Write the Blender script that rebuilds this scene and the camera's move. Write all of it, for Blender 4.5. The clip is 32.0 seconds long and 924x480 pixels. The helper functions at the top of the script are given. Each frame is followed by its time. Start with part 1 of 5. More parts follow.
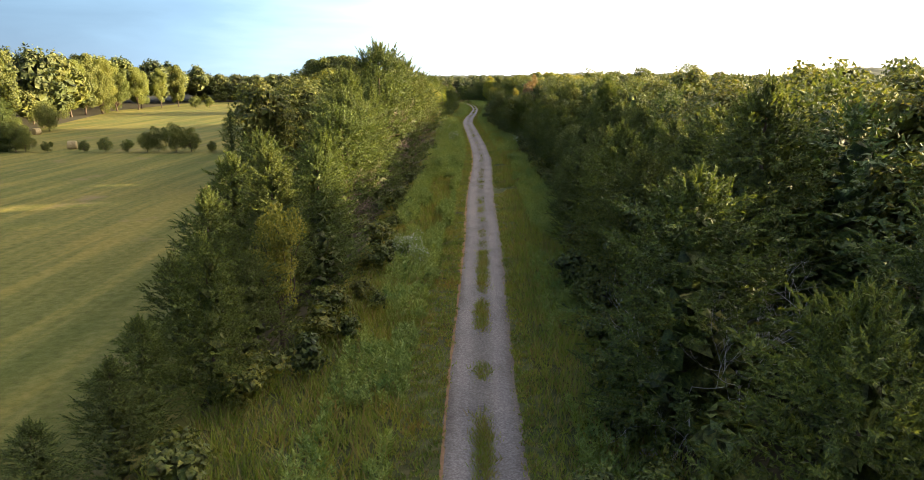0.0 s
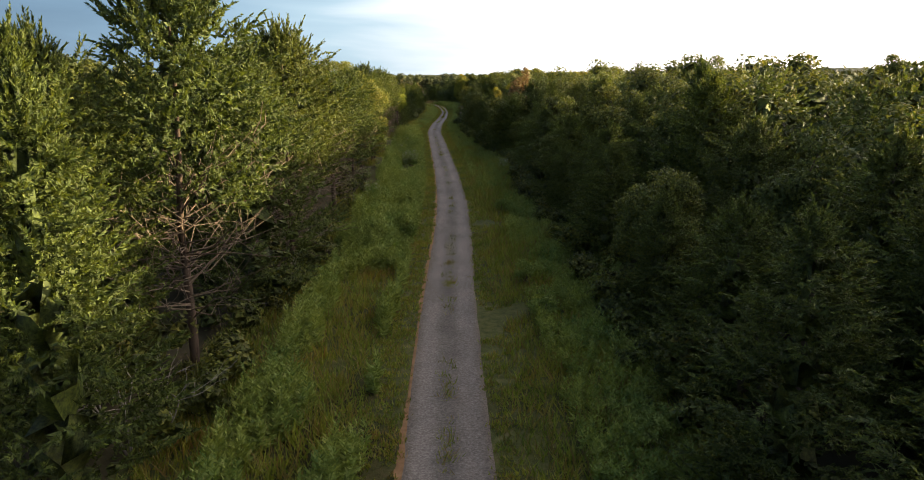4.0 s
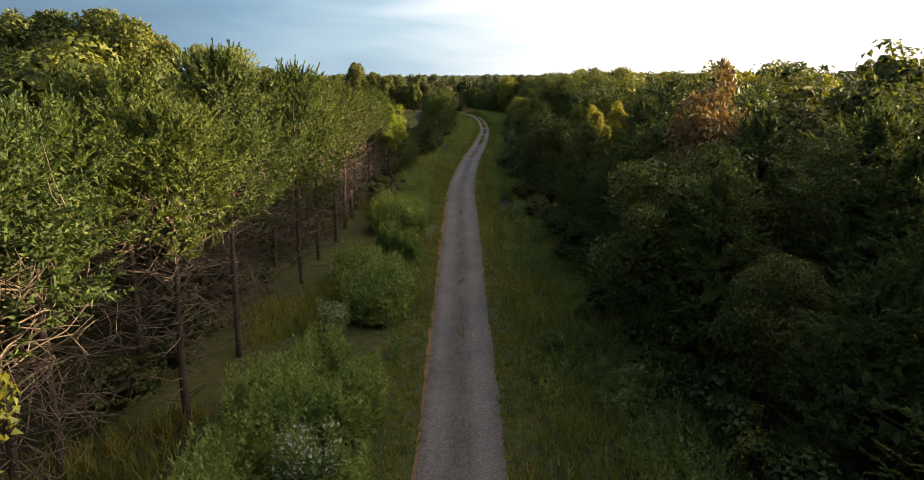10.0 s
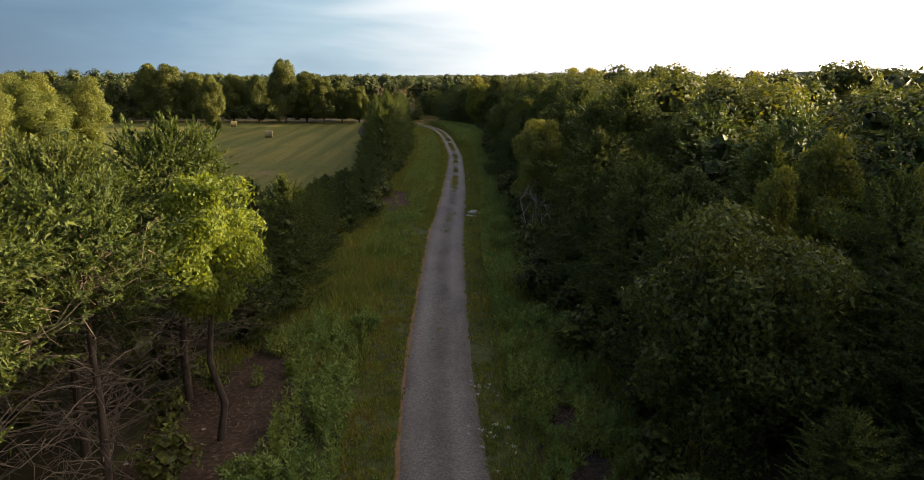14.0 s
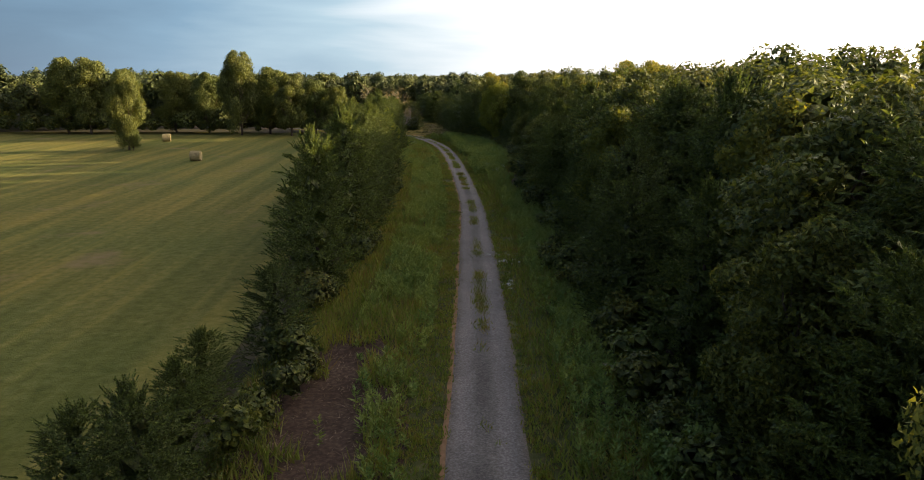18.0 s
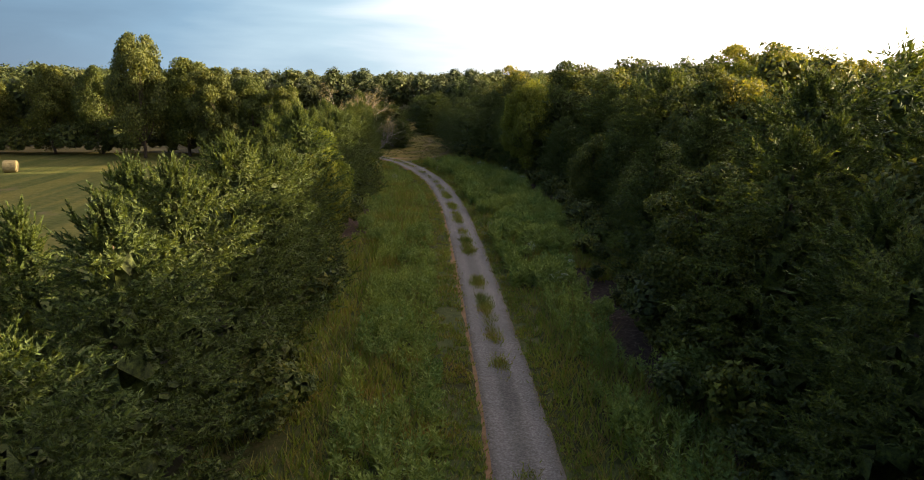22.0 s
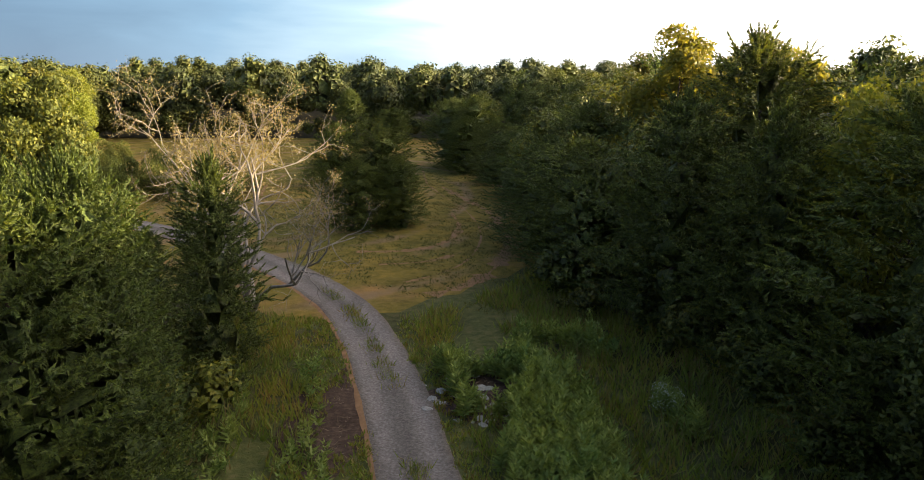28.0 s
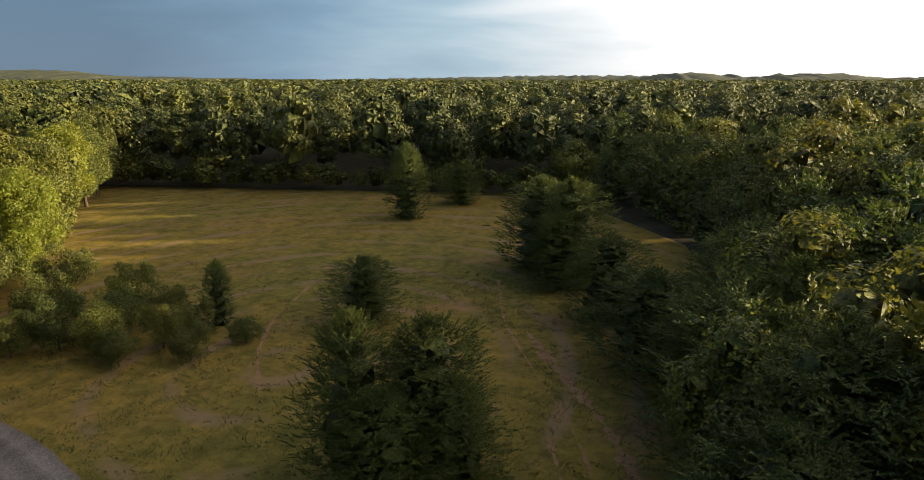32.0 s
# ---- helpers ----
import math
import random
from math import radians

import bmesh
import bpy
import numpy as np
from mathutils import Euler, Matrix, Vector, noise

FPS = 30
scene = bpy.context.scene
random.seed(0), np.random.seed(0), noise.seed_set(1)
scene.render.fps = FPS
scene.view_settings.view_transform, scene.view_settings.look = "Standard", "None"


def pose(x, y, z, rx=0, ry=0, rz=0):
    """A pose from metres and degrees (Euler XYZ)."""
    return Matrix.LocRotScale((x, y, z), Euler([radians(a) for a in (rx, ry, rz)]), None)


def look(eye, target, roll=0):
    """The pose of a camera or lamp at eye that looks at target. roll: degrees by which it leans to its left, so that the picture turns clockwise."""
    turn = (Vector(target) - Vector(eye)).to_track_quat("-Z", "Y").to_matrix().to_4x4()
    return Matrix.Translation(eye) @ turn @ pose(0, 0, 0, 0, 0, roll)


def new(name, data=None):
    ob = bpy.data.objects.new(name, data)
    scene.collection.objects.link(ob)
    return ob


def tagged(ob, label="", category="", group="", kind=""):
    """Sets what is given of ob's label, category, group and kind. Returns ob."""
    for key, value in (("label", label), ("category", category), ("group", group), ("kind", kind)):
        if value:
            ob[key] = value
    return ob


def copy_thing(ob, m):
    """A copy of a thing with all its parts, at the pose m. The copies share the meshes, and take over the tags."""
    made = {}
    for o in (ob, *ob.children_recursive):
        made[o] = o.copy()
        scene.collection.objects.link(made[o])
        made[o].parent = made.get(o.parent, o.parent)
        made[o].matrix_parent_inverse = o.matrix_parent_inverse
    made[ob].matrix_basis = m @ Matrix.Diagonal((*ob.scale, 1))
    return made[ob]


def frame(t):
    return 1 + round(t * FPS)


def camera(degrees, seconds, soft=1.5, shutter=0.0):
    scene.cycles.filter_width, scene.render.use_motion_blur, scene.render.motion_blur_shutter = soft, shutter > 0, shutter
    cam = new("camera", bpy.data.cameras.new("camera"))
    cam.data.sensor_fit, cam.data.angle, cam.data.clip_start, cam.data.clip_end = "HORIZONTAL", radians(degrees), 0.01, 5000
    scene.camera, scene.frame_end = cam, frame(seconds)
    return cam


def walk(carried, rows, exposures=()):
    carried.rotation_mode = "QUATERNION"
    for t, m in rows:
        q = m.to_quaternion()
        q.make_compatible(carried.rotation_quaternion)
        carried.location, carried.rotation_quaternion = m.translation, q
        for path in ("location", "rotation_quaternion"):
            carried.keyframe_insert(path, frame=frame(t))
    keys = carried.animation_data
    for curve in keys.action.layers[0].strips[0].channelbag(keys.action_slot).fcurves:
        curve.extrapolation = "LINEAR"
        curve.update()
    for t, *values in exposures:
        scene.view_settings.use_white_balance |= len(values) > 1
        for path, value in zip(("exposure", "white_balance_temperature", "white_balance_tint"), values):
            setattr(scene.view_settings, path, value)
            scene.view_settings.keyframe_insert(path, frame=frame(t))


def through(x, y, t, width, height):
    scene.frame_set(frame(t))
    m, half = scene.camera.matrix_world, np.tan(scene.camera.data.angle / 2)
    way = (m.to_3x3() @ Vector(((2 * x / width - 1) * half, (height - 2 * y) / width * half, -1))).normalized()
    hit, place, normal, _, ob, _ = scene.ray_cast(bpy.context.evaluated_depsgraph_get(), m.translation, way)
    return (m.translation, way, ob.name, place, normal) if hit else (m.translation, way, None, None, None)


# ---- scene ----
cam = camera(65.2, 32.0, soft=0.45)
PATH = [
    (0, (-0.032, 2.75, 12.218), (-0.032, 5.092, 11.693), -0.1),
    (0.5, (-0.001, 7.195, 12.095), (-0.007, 9.538, 11.569), -0.0),
    (1, (-0.007, 12.254, 12.031), (0.008, 14.596, 11.504), -0.0),
    (1.5, (0.125, 17.784, 11.892), (0.173, 20.125, 11.365), 0.0),
    (2, (0.228, 23.588, 11.67), (0.294, 25.93, 11.146), 0.1),
    (2.5, (0.635, 29.399, 11.68), (0.704, 31.74, 11.155), 0.0),
    (3, (0.954, 35.748, 11.627), (1.031, 38.088, 11.101), -0.0),
    (3.5, (1.192, 42.395, 11.528), (1.277, 44.735, 11.003), 0.0),
    (4, (1.397, 49.176, 11.435), (1.489, 51.516, 10.909), 0.0),
    (4.5, (1.685, 55.616, 11.404), (1.775, 57.956, 10.879), 0.0),
    (6.5, (3.031, 84.82, 11.32), (3.038, 87.162, 10.795), -0.0),
    (7, (3.353, 90.818, 11.164), (3.34, 93.161, 10.638), 0.0),
    (7.5, (3.35, 95.977, 11.274), (3.332, 98.32, 10.748), 0.1),
    (8, (3.252, 101.328, 11.407), (3.227, 103.669, 10.882), 0.1),
    (8.5, (3.352, 106.668, 11.594), (3.318, 109.01, 11.07), 0.0),
    (9, (3.455, 112.346, 11.744), (3.415, 114.689, 11.22), -0.0),
    (9.5, (3.45, 118.601, 11.863), (3.407, 120.942, 11.338), -0.1),
    (10, (3.23, 125.426, 12.062), (3.186, 127.768, 11.537), -0.0),
    (10.5, (3.016, 132.282, 12.269), (2.965, 134.623, 11.742), -0.1),
    (11, (2.8, 138.964, 12.391), (2.75, 141.305, 11.866), 0.0),
    (11.5, (2.62, 146.443, 12.355), (2.568, 148.784, 11.83), -0.0),
    (12, (2.228, 153.707, 12.491), (2.18, 156.048, 11.966), -0.0),
    (12.5, (1.594, 160.378, 12.571), (1.574, 162.719, 12.046), -0.0),
    (13, (1.331, 166.846, 12.66), (1.356, 169.187, 12.133), -0.0),
    (13.5, (1.297, 173.112, 12.608), (1.378, 175.452, 12.082), 0.1),
    (14, (1.398, 179.801, 12.416), (1.5, 182.141, 11.891), 0.1),
    (14.5, (1.676, 186.847, 12.218), (1.787, 189.187, 11.693), -0.0),
    (16.5, (2.342, 212.999, 11.93), (2.441, 215.339, 11.405), 0.0),
    (17, (2.135, 218.681, 11.922), (2.231, 221.021, 11.398), 0.0),
    (17.5, (1.877, 223.831, 11.848), (1.97, 226.171, 11.323), -0.0),
    (18, (1.846, 229.166, 11.79), (1.937, 231.508, 11.266), -0.0),
    (18.5, (1.846, 235.056, 11.744), (1.934, 237.396, 11.219), -0.0),
    (19, (1.874, 241.496, 11.702), (1.964, 243.836, 11.177), -0.0),
    (19.5, (1.994, 248.72, 11.596), (2.082, 251.06, 11.07), -0.0),
    (20, (2.162, 255.91, 11.492), (2.25, 258.25, 10.967), -0.1),
    (20.5, (2.27, 262.664, 11.479), (2.359, 265.004, 10.954), -0.1),
    (21, (2.346, 269.352, 11.346), (2.44, 271.692, 10.82), 0.0),
    (21.5, (2.478, 274.642, 11.303), (2.569, 276.982, 10.778), -0.0),
    (22, (2.76, 280.159, 11.268), (2.848, 282.499, 10.744), -0.0),
    (22.5, (2.994, 285.701, 11.152), (3.084, 288.041, 10.626), 0.0),
    (23, (3.366, 292.091, 11.072), (3.442, 294.431, 10.547), 0.1),
    (23.5, (3.398, 298.836, 10.942), (3.463, 301.177, 10.416), 0.0),
    (24, (3.431, 305.999, 10.756), (3.47, 308.34, 10.231), -0.0),
    (24.5, (3.406, 312.901, 10.669), (3.425, 315.242, 10.142), -0.0),
    (25, (3.328, 319.74, 10.542), (3.33, 322.082, 10.016), -0.1),
    (25.5, (3.248, 326.618, 10.416), (3.238, 328.96, 9.89), -0.0),
    (26, (3.191, 333.492, 10.238), (3.166, 335.833, 9.713), -0.0),
    (26.5, (3.062, 339.533, 10.177), (3.028, 341.874, 9.649), 0.0),
    (28.5, (2.43, 353.635, 10.12), (2.384, 355.978, 9.595), 0.0),
    (29, (1.961, 355.568, 10.676), (1.922, 357.91, 10.152), 0.0),
    (29.5, (1.732, 358.247, 11.492), (1.693, 360.588, 10.967), -0.0),
    (30, (1.585, 361.158, 12.374), (1.541, 363.499, 11.848), -0.0),
    (30.5, (1.388, 364.585, 13.145), (1.325, 366.926, 12.618), -0.0),
    (31, (1.244, 368.26, 14.045), (1.168, 370.601, 13.519), -0.0),
    (31.5, (0.977, 372.056, 14.875), (0.86, 374.396, 14.351), 0.0),
    (32, (0.643, 375.541, 15.846), (0.364, 377.867, 15.32), 0.0),
]
walk(cam, [(t, look(eye, target, roll)) for t, eye, target, roll in PATH],
     exposures=[(0, 2.6), (1, 2.1), (2, 1.88), (4, 1.84), (8, 1.78), (14, 1.58), (17, 1.64), (20, 1.72), (24, 2.06), (26, 2.26), (29, 2.02), (32, 1.46)])

import itertools

# ---- world, sun ----
SUN_AZ, SUN_EL = 76.0, 9.2
sun_dir = Vector((math.sin(radians(SUN_AZ)) * math.cos(radians(SUN_EL)), math.cos(radians(SUN_AZ)) * math.cos(radians(SUN_EL)), math.sin(radians(SUN_EL))))
world = bpy.data.worlds.new("sky")
scene.world = world
world.use_nodes = True
wn, wl = world.node_tree.nodes, world.node_tree.links
wn.clear()


def wnode(kind, **kw):
    n = wn.new(kind)
    for k, v in kw.items():
        n.inputs[k].default_value = v
    return n


sky = wn.new("ShaderNodeTexSky")
sky.sky_type = "NISHITA"
sky.sun_disc = False
sky.sun_elevation, sky.sun_rotation = radians(SUN_EL), radians(SUN_AZ)
sky.altitude, sky.air_density, sky.dust_density, sky.ozone_density = 200, 1.0, 0.15, 2.5
coord = wn.new("ShaderNodeTexCoord")
stretch = wn.new("ShaderNodeMapping")
stretch.inputs["Scale"].default_value = (1.3, 0.9, 7.0)
wl.new(coord.outputs["Generated"], stretch.inputs["Vector"])
wisps = wn.new("ShaderNodeTexNoise")
wisps.inputs["Scale"].default_value, wisps.inputs["Detail"].default_value = 2.6, 7.0
wisps.inputs["Distortion"].default_value = 0.4
wl.new(stretch.outputs[0], wisps.inputs["Vector"])
# thin cloud thickens towards the sun's side of the sky
dot = wn.new("ShaderNodeVectorMath")
dot.operation = "DOT_PRODUCT"
dot.inputs[1].default_value = (math.sin(radians(SUN_AZ)), math.cos(radians(SUN_AZ)), 0)
wl.new(coord.outputs["Generated"], dot.inputs[0])
amount = wn.new("ShaderNodeMath")
amount.operation = "MULTIPLY_ADD"
amount.inputs[1].default_value = 1.15
wl.new(dot.outputs["Value"], amount.inputs[0])
wl.new(wisps.outputs[0], amount.inputs[2])
cover = wn.new("ShaderNodeMapRange")
cover.interpolation_type = "SMOOTHSTEP"
for k, v in (("From Min", 0.66), ("From Max", 1.08), ("To Min", 0.2), ("To Max", 1.0)):
    cover.inputs[k].default_value = v
wl.new(amount.outputs[0], cover.inputs["Value"])
# haze all round, low over the horizon
upward = wn.new("ShaderNodeSeparateXYZ")
wl.new(coord.outputs["Generated"], upward.inputs[0])
haze = wn.new("ShaderNodeMapRange")
haze.interpolation_type = "SMOOTHSTEP"
for k, v in (("From Min", 0.10), ("From Max", 0.42), ("To Min", 0.95), ("To Max", 0.0)):
    haze.inputs[k].default_value = v
wl.new(upward.outputs["Z"], haze.inputs["Value"])
thick = wn.new("ShaderNodeMath")
thick.operation = "MAXIMUM"
wl.new(cover.outputs[0], thick.inputs[0])
wl.new(haze.outputs[0], thick.inputs[1])
skygain = wn.new("ShaderNodeMix")
skygain.data_type, skygain.blend_type = "RGBA", "MULTIPLY"
skygain.inputs["Factor"].default_value = 1.0
skygain.inputs["B"].default_value = (1.0, 1.0, 1.0, 1)
SKY_A, SKY_B, SKY_R = [s for s in skygain.inputs if s.type == "RGBA"][0], [s for s in skygain.inputs if s.type == "RGBA"][1], [s for s in skygain.outputs if s.type == "RGBA"][0]
SKY_B.default_value = (1.42, 1.0, 0.98, 1)
wl.new(sky.outputs[0], SKY_A)
# the haze: slate blue away from the sun, white towards it, streaked by thin cloud
streak = wn.new("ShaderNodeMath")
streak.operation = "MULTIPLY_ADD"
streak.inputs[1].default_value = 0.42
wl.new(wisps.outputs[0], streak.inputs[0])
wl.new(dot.outputs["Value"], streak.inputs[2])
along = wn.new("ShaderNodeMapRange")
for k, v in (("From Min", -0.10), ("From Max", 1.20), ("To Min", 0.0), ("To Max", 1.0)):
    along.inputs[k].default_value = v
wl.new(streak.outputs[0], along.inputs["Value"])
tone = wn.new("ShaderNodeValToRGB")
for _ in range(3):
    tone.color_ramp.elements.new(0.5)
for e, (p, c) in zip(tone.color_ramp.elements, ((0.0, (0.060, 0.104, 0.154)), (0.17, (0.102, 0.170, 0.236)), (0.33, (0.205, 0.28, 0.33)), (0.50, (0.50, 0.50, 0.50)), (1.0, (1.12, 0.94, 0.82)))):
    e.position, e.color = p, (*c, 1)
wl.new(along.outputs[0], tone.inputs[0])
veil = wn.new("ShaderNodeVectorMath")
veil.operation = "SCALE"
veil.inputs["Scale"].default_value = 11.4
wl.new(tone.outputs[0], veil.inputs[0])
both = wn.new("ShaderNodeMix")
both.data_type = "RGBA"
mixc = [s for s in both.inputs if s.type == "RGBA"]
wl.new(thick.outputs[0], both.inputs["Factor"])
wl.new(SKY_R, mixc[0])
wl.new(veil.outputs[0], mixc[1])
bg = wn.new("ShaderNodeBackground")
bg.inputs["Strength"].default_value = 0.068
wl.new([s for s in both.outputs if s.type == "RGBA"][0], bg.inputs["Color"])
wo = wn.new("ShaderNodeOutputWorld")
wl.new(bg.outputs[0], wo.inputs["Surface"])

sun = new("sun", bpy.data.lights.new("sun", "SUN"))
sun.data.energy, sun.data.angle, sun.data.color = 5.0, radians(0.6), (1.0, 0.80, 0.47)
sun.matrix_world = look(sun_dir * 100, (0, 0, 0))


# ---- materials ----
def material(name):
    m = bpy.data.materials.new(name)
    m.use_nodes = True
    m.node_tree.nodes.clear()
    return m, m.node_tree.nodes, m.node_tree.links


def ramp(nodes, stops):
    r = nodes.new("ShaderNodeValToRGB")
    while len(r.color_ramp.elements) < len(stops):
        r.color_ramp.elements.new(0.5)
    for e, (p, c) in zip(r.color_ramp.elements, stops):
        e.position, e.color = p, (*c, 1)
    return r


def mixrgb(nodes, links, fac, a, b, blend="MIX"):
    m = nodes.new("ShaderNodeMix")
    m.data_type, m.blend_type = "RGBA", blend
    ins = [s for s in m.inputs if s.type == "RGBA"]
    for sock, v in ((m.inputs["Factor"], fac), (ins[0], a), (ins[1], b)):
        if isinstance(v, (int, float)):
            sock.default_value = v
        elif isinstance(v, tuple):
            sock.default_value = (*v, 1)
        else:
            links.new(v, sock)
    return [s for s in m.outputs if s.type == "RGBA"][0]


def noise_tex(nodes, links, scale, detail=3.0, rough=0.55, space="Object", stretch_by=None, turn=0.0):
    c = nodes.new("ShaderNodeTexCoord")
    n = nodes.new("ShaderNodeTexNoise")
    n.inputs["Scale"].default_value, n.inputs["Detail"].default_value, n.inputs["Roughness"].default_value = scale, detail, rough
    if stretch_by:
        mp = nodes.new("ShaderNodeMapping")
        mp.inputs["Scale"].default_value = stretch_by
        mp.inputs["Rotation"].default_value = (0, 0, radians(turn))
        links.new(c.outputs[space], mp.inputs["Vector"])
        links.new(mp.outputs[0], n.inputs["Vector"])
    else:
        links.new(c.outputs[space], n.inputs["Vector"])
    return n.outputs[0]


def foliage(name, leaf, tree, through=0.3, rough=0.58, patch=0.0, lace=0.0, gap_mottle=0.0):
    """Leaves: their own shade by island, the plant's by object."""
    m, n, l = material(name)
    g = n.new("ShaderNodeNewGeometry")
    r = ramp(n, [(i / (len(leaf) - 1), c) for i, c in enumerate(leaf)])
    l.new(g.outputs["Random Per Island"], r.inputs[0])
    o = n.new("ShaderNodeObjectInfo")
    t = ramp(n, [(i / (len(tree) - 1), c) for i, c in enumerate(tree)])
    if patch == "tree":
        at_ = n.new("ShaderNodeAttribute")
        at_.attribute_name = "tint"
        l.new(at_.outputs["Fac"], t.inputs[0])
    elif patch:
        pn = noise_tex(n, l, patch, 2.0, 0.6)
        wide = n.new("ShaderNodeMapRange")
        wide.inputs["From Min"].default_value, wide.inputs["From Max"].default_value = 0.3, 0.7
        l.new(pn, wide.inputs["Value"])
        l.new(wide.outputs[0], t.inputs[0])
    else:
        l.new(o.outputs["Random"], t.inputs[0])
    col = mixrgb(n, l, 1.0, r.outputs[0], t.outputs[0], "MULTIPLY")
    p = n.new("ShaderNodeBsdfPrincipled")
    p.inputs["Roughness"].default_value = rough
    p.inputs["Specular IOR Level"].default_value = 0.32
    if gap_mottle:
        # single leaves, and shade of the gaps between them painted into the colour
        gn = noise_tex(n, l, gap_mottle, 4.0, 0.75)
        gr = ramp(n, [(0.34, (0.3, 0.33, 0.3)), (0.48, (0.85, 0.87, 0.85)), (0.66, (1.7, 1.6, 1.4))] if gap_mottle > 2 else [(0.34, (0.6, 0.62, 0.6)), (0.48, (0.9, 0.9, 0.9)), (0.66, (1.3, 1.26, 1.15))])
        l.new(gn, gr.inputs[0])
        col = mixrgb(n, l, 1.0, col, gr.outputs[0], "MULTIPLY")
        bp = n.new("ShaderNodeBump")
        bp.inputs["Strength"].default_value, bp.inputs["Distance"].default_value = 0.55, 0.9 / gap_mottle
        l.new(gn, bp.inputs["Height"])
        l.new(bp.outputs[0], p.inputs["Normal"])
    l.new(col, p.inputs["Base Color"])
    tr = n.new("ShaderNodeBsdfTranslucent")
    warm = mixrgb(n, l, 1.0, col, (1.25, 1.15, 0.55), "MULTIPLY")
    l.new(warm, tr.inputs["Color"])
    mx = n.new("ShaderNodeMixShader")
    mx.inputs[0].default_value = through
    l.new(p.outputs[0], mx.inputs[1])
    l.new(tr.outputs[0], mx.inputs[2])
    out = n.new("ShaderNodeOutputMaterial")
    if lace:
        # a spray is a lace of small leaves with gaps between them
        tc = n.new("ShaderNodeTexCoord")
        vo = n.new("ShaderNodeTexVoronoi")
        vo.inputs["Scale"].default_value = lace
        l.new(tc.outputs["Object"], vo.inputs["Vector"])
        cut = n.new("ShaderNodeMath")
        cut.operation = "LESS_THAN"
        cut.inputs[1].default_value = 0.56
        l.new(vo.outputs["Distance"], cut.inputs[0])
        gap = n.new("ShaderNodeBsdfTransparent")
        lm = n.new("ShaderNodeMixShader")
        l.new(cut.outputs[0], lm.inputs[0])
        l.new(gap.outputs[0], lm.inputs[1])
        l.new(mx.outputs[0], lm.inputs[2])
        mx = lm
    l.new(mx.outputs[0], out.inputs[0])
    return m


def solid(name, stops, scale, rough=0.9, bump=0.3, bump_scale=None, detail=5.0, stretch_by=None, second=None, third=None):
    """A rough surface: one ramp over a noise, a second noise for stains, relief; third: wear across a lane."""
    m, n, l = material(name)
    a = noise_tex(n, l, scale, detail, 0.6, stretch_by=stretch_by)
    r = ramp(n, stops)
    l.new(a, r.inputs[0])
    col = r.outputs[0]
    if second:
        b = noise_tex(n, l, second[0], 4.0, 0.6, stretch_by=second[2] if len(second) > 2 else None)
        rb = ramp(n, second[1])
        l.new(b, rb.inputs[0])
        col = mixrgb(n, l, 1.0, col, rb.outputs[0], "MULTIPLY")
    if third:
        wa = n.new("ShaderNodeAttribute")
        wa.attribute_name = "tint"
        rough_edge = n.new("ShaderNodeMath")
        rough_edge.operation = "MULTIPLY_ADD"
        rough_edge.inputs[1].default_value = 0.30
        jag = noise_tex(n, l, 1.6, 4.0, 0.6)
        l.new(jag, rough_edge.inputs[0])
        l.new(wa.outputs["Fac"], rough_edge.inputs[2])
        back = n.new("ShaderNodeMath")
        back.operation = "SUBTRACT"
        back.inputs[1].default_value = 0.15
        l.new(rough_edge.outputs[0], back.inputs[0])
        rw = ramp(n, third)
        l.new(back.outputs[0], rw.inputs[0])
        col = mixrgb(n, l, 1.0, col, rw.outputs[0], "MULTIPLY")
    p = n.new("ShaderNodeBsdfPrincipled")
    p.inputs["Roughness"].default_value = rough
    p.inputs["Specular IOR Level"].default_value = 0.2
    l.new(col, p.inputs["Base Color"])
    if bump:
        c = noise_tex(n, l, bump_scale or scale * 4, 4.0, 0.65)
        bp = n.new("ShaderNodeBump")
        bp.inputs["Strength"].default_value, bp.inputs["Distance"].default_value = bump, 0.05
        l.new(c, bp.inputs["Height"])
        l.new(bp.outputs[0], p.inputs["Normal"])
    out = n.new("ShaderNodeOutputMaterial")
    l.new(p.outputs[0], out.inputs[0])
    return m


CEDAR_LEAF = [(0.064, 0.088, 0.024), (0.096, 0.130, 0.032), (0.138, 0.172, 0.042), (0.086, 0.112, 0.032), (0.116, 0.130, 0.038)]
BROAD_LEAF = [(0.064, 0.082, 0.023), (0.111, 0.131, 0.032), (0.177, 0.180, 0.046), (0.095, 0.115, 0.031)]
GOLD_LEAF = [(0.134, 0.152, 0.032), (0.206, 0.208, 0.042), (0.278, 0.258, 0.045), (0.119, 0.146, 0.036)]
WOOD_TINT = [(0.62, 0.72, 0.72), (1.0, 1.0, 1.0), (0.85, 0.94, 0.9), (1.28, 1.2, 0.85), (0.75, 0.84, 0.8), (1.12, 1.0, 0.8), (0.95, 1.03, 1.0), (1.5, 1.42, 0.9), (0.68, 0.78, 0.74), (1.05, 0.93, 0.76)]
M_CEDAR = foliage("cedar_foliage", CEDAR_LEAF, [(0.8, 0.88, 0.85), (1.0, 1.0, 1.0), (1.22, 1.18, 0.9), (0.88, 0.95, 0.9), (1.12, 1.03, 0.88)], 0.34, gap_mottle=7.0)
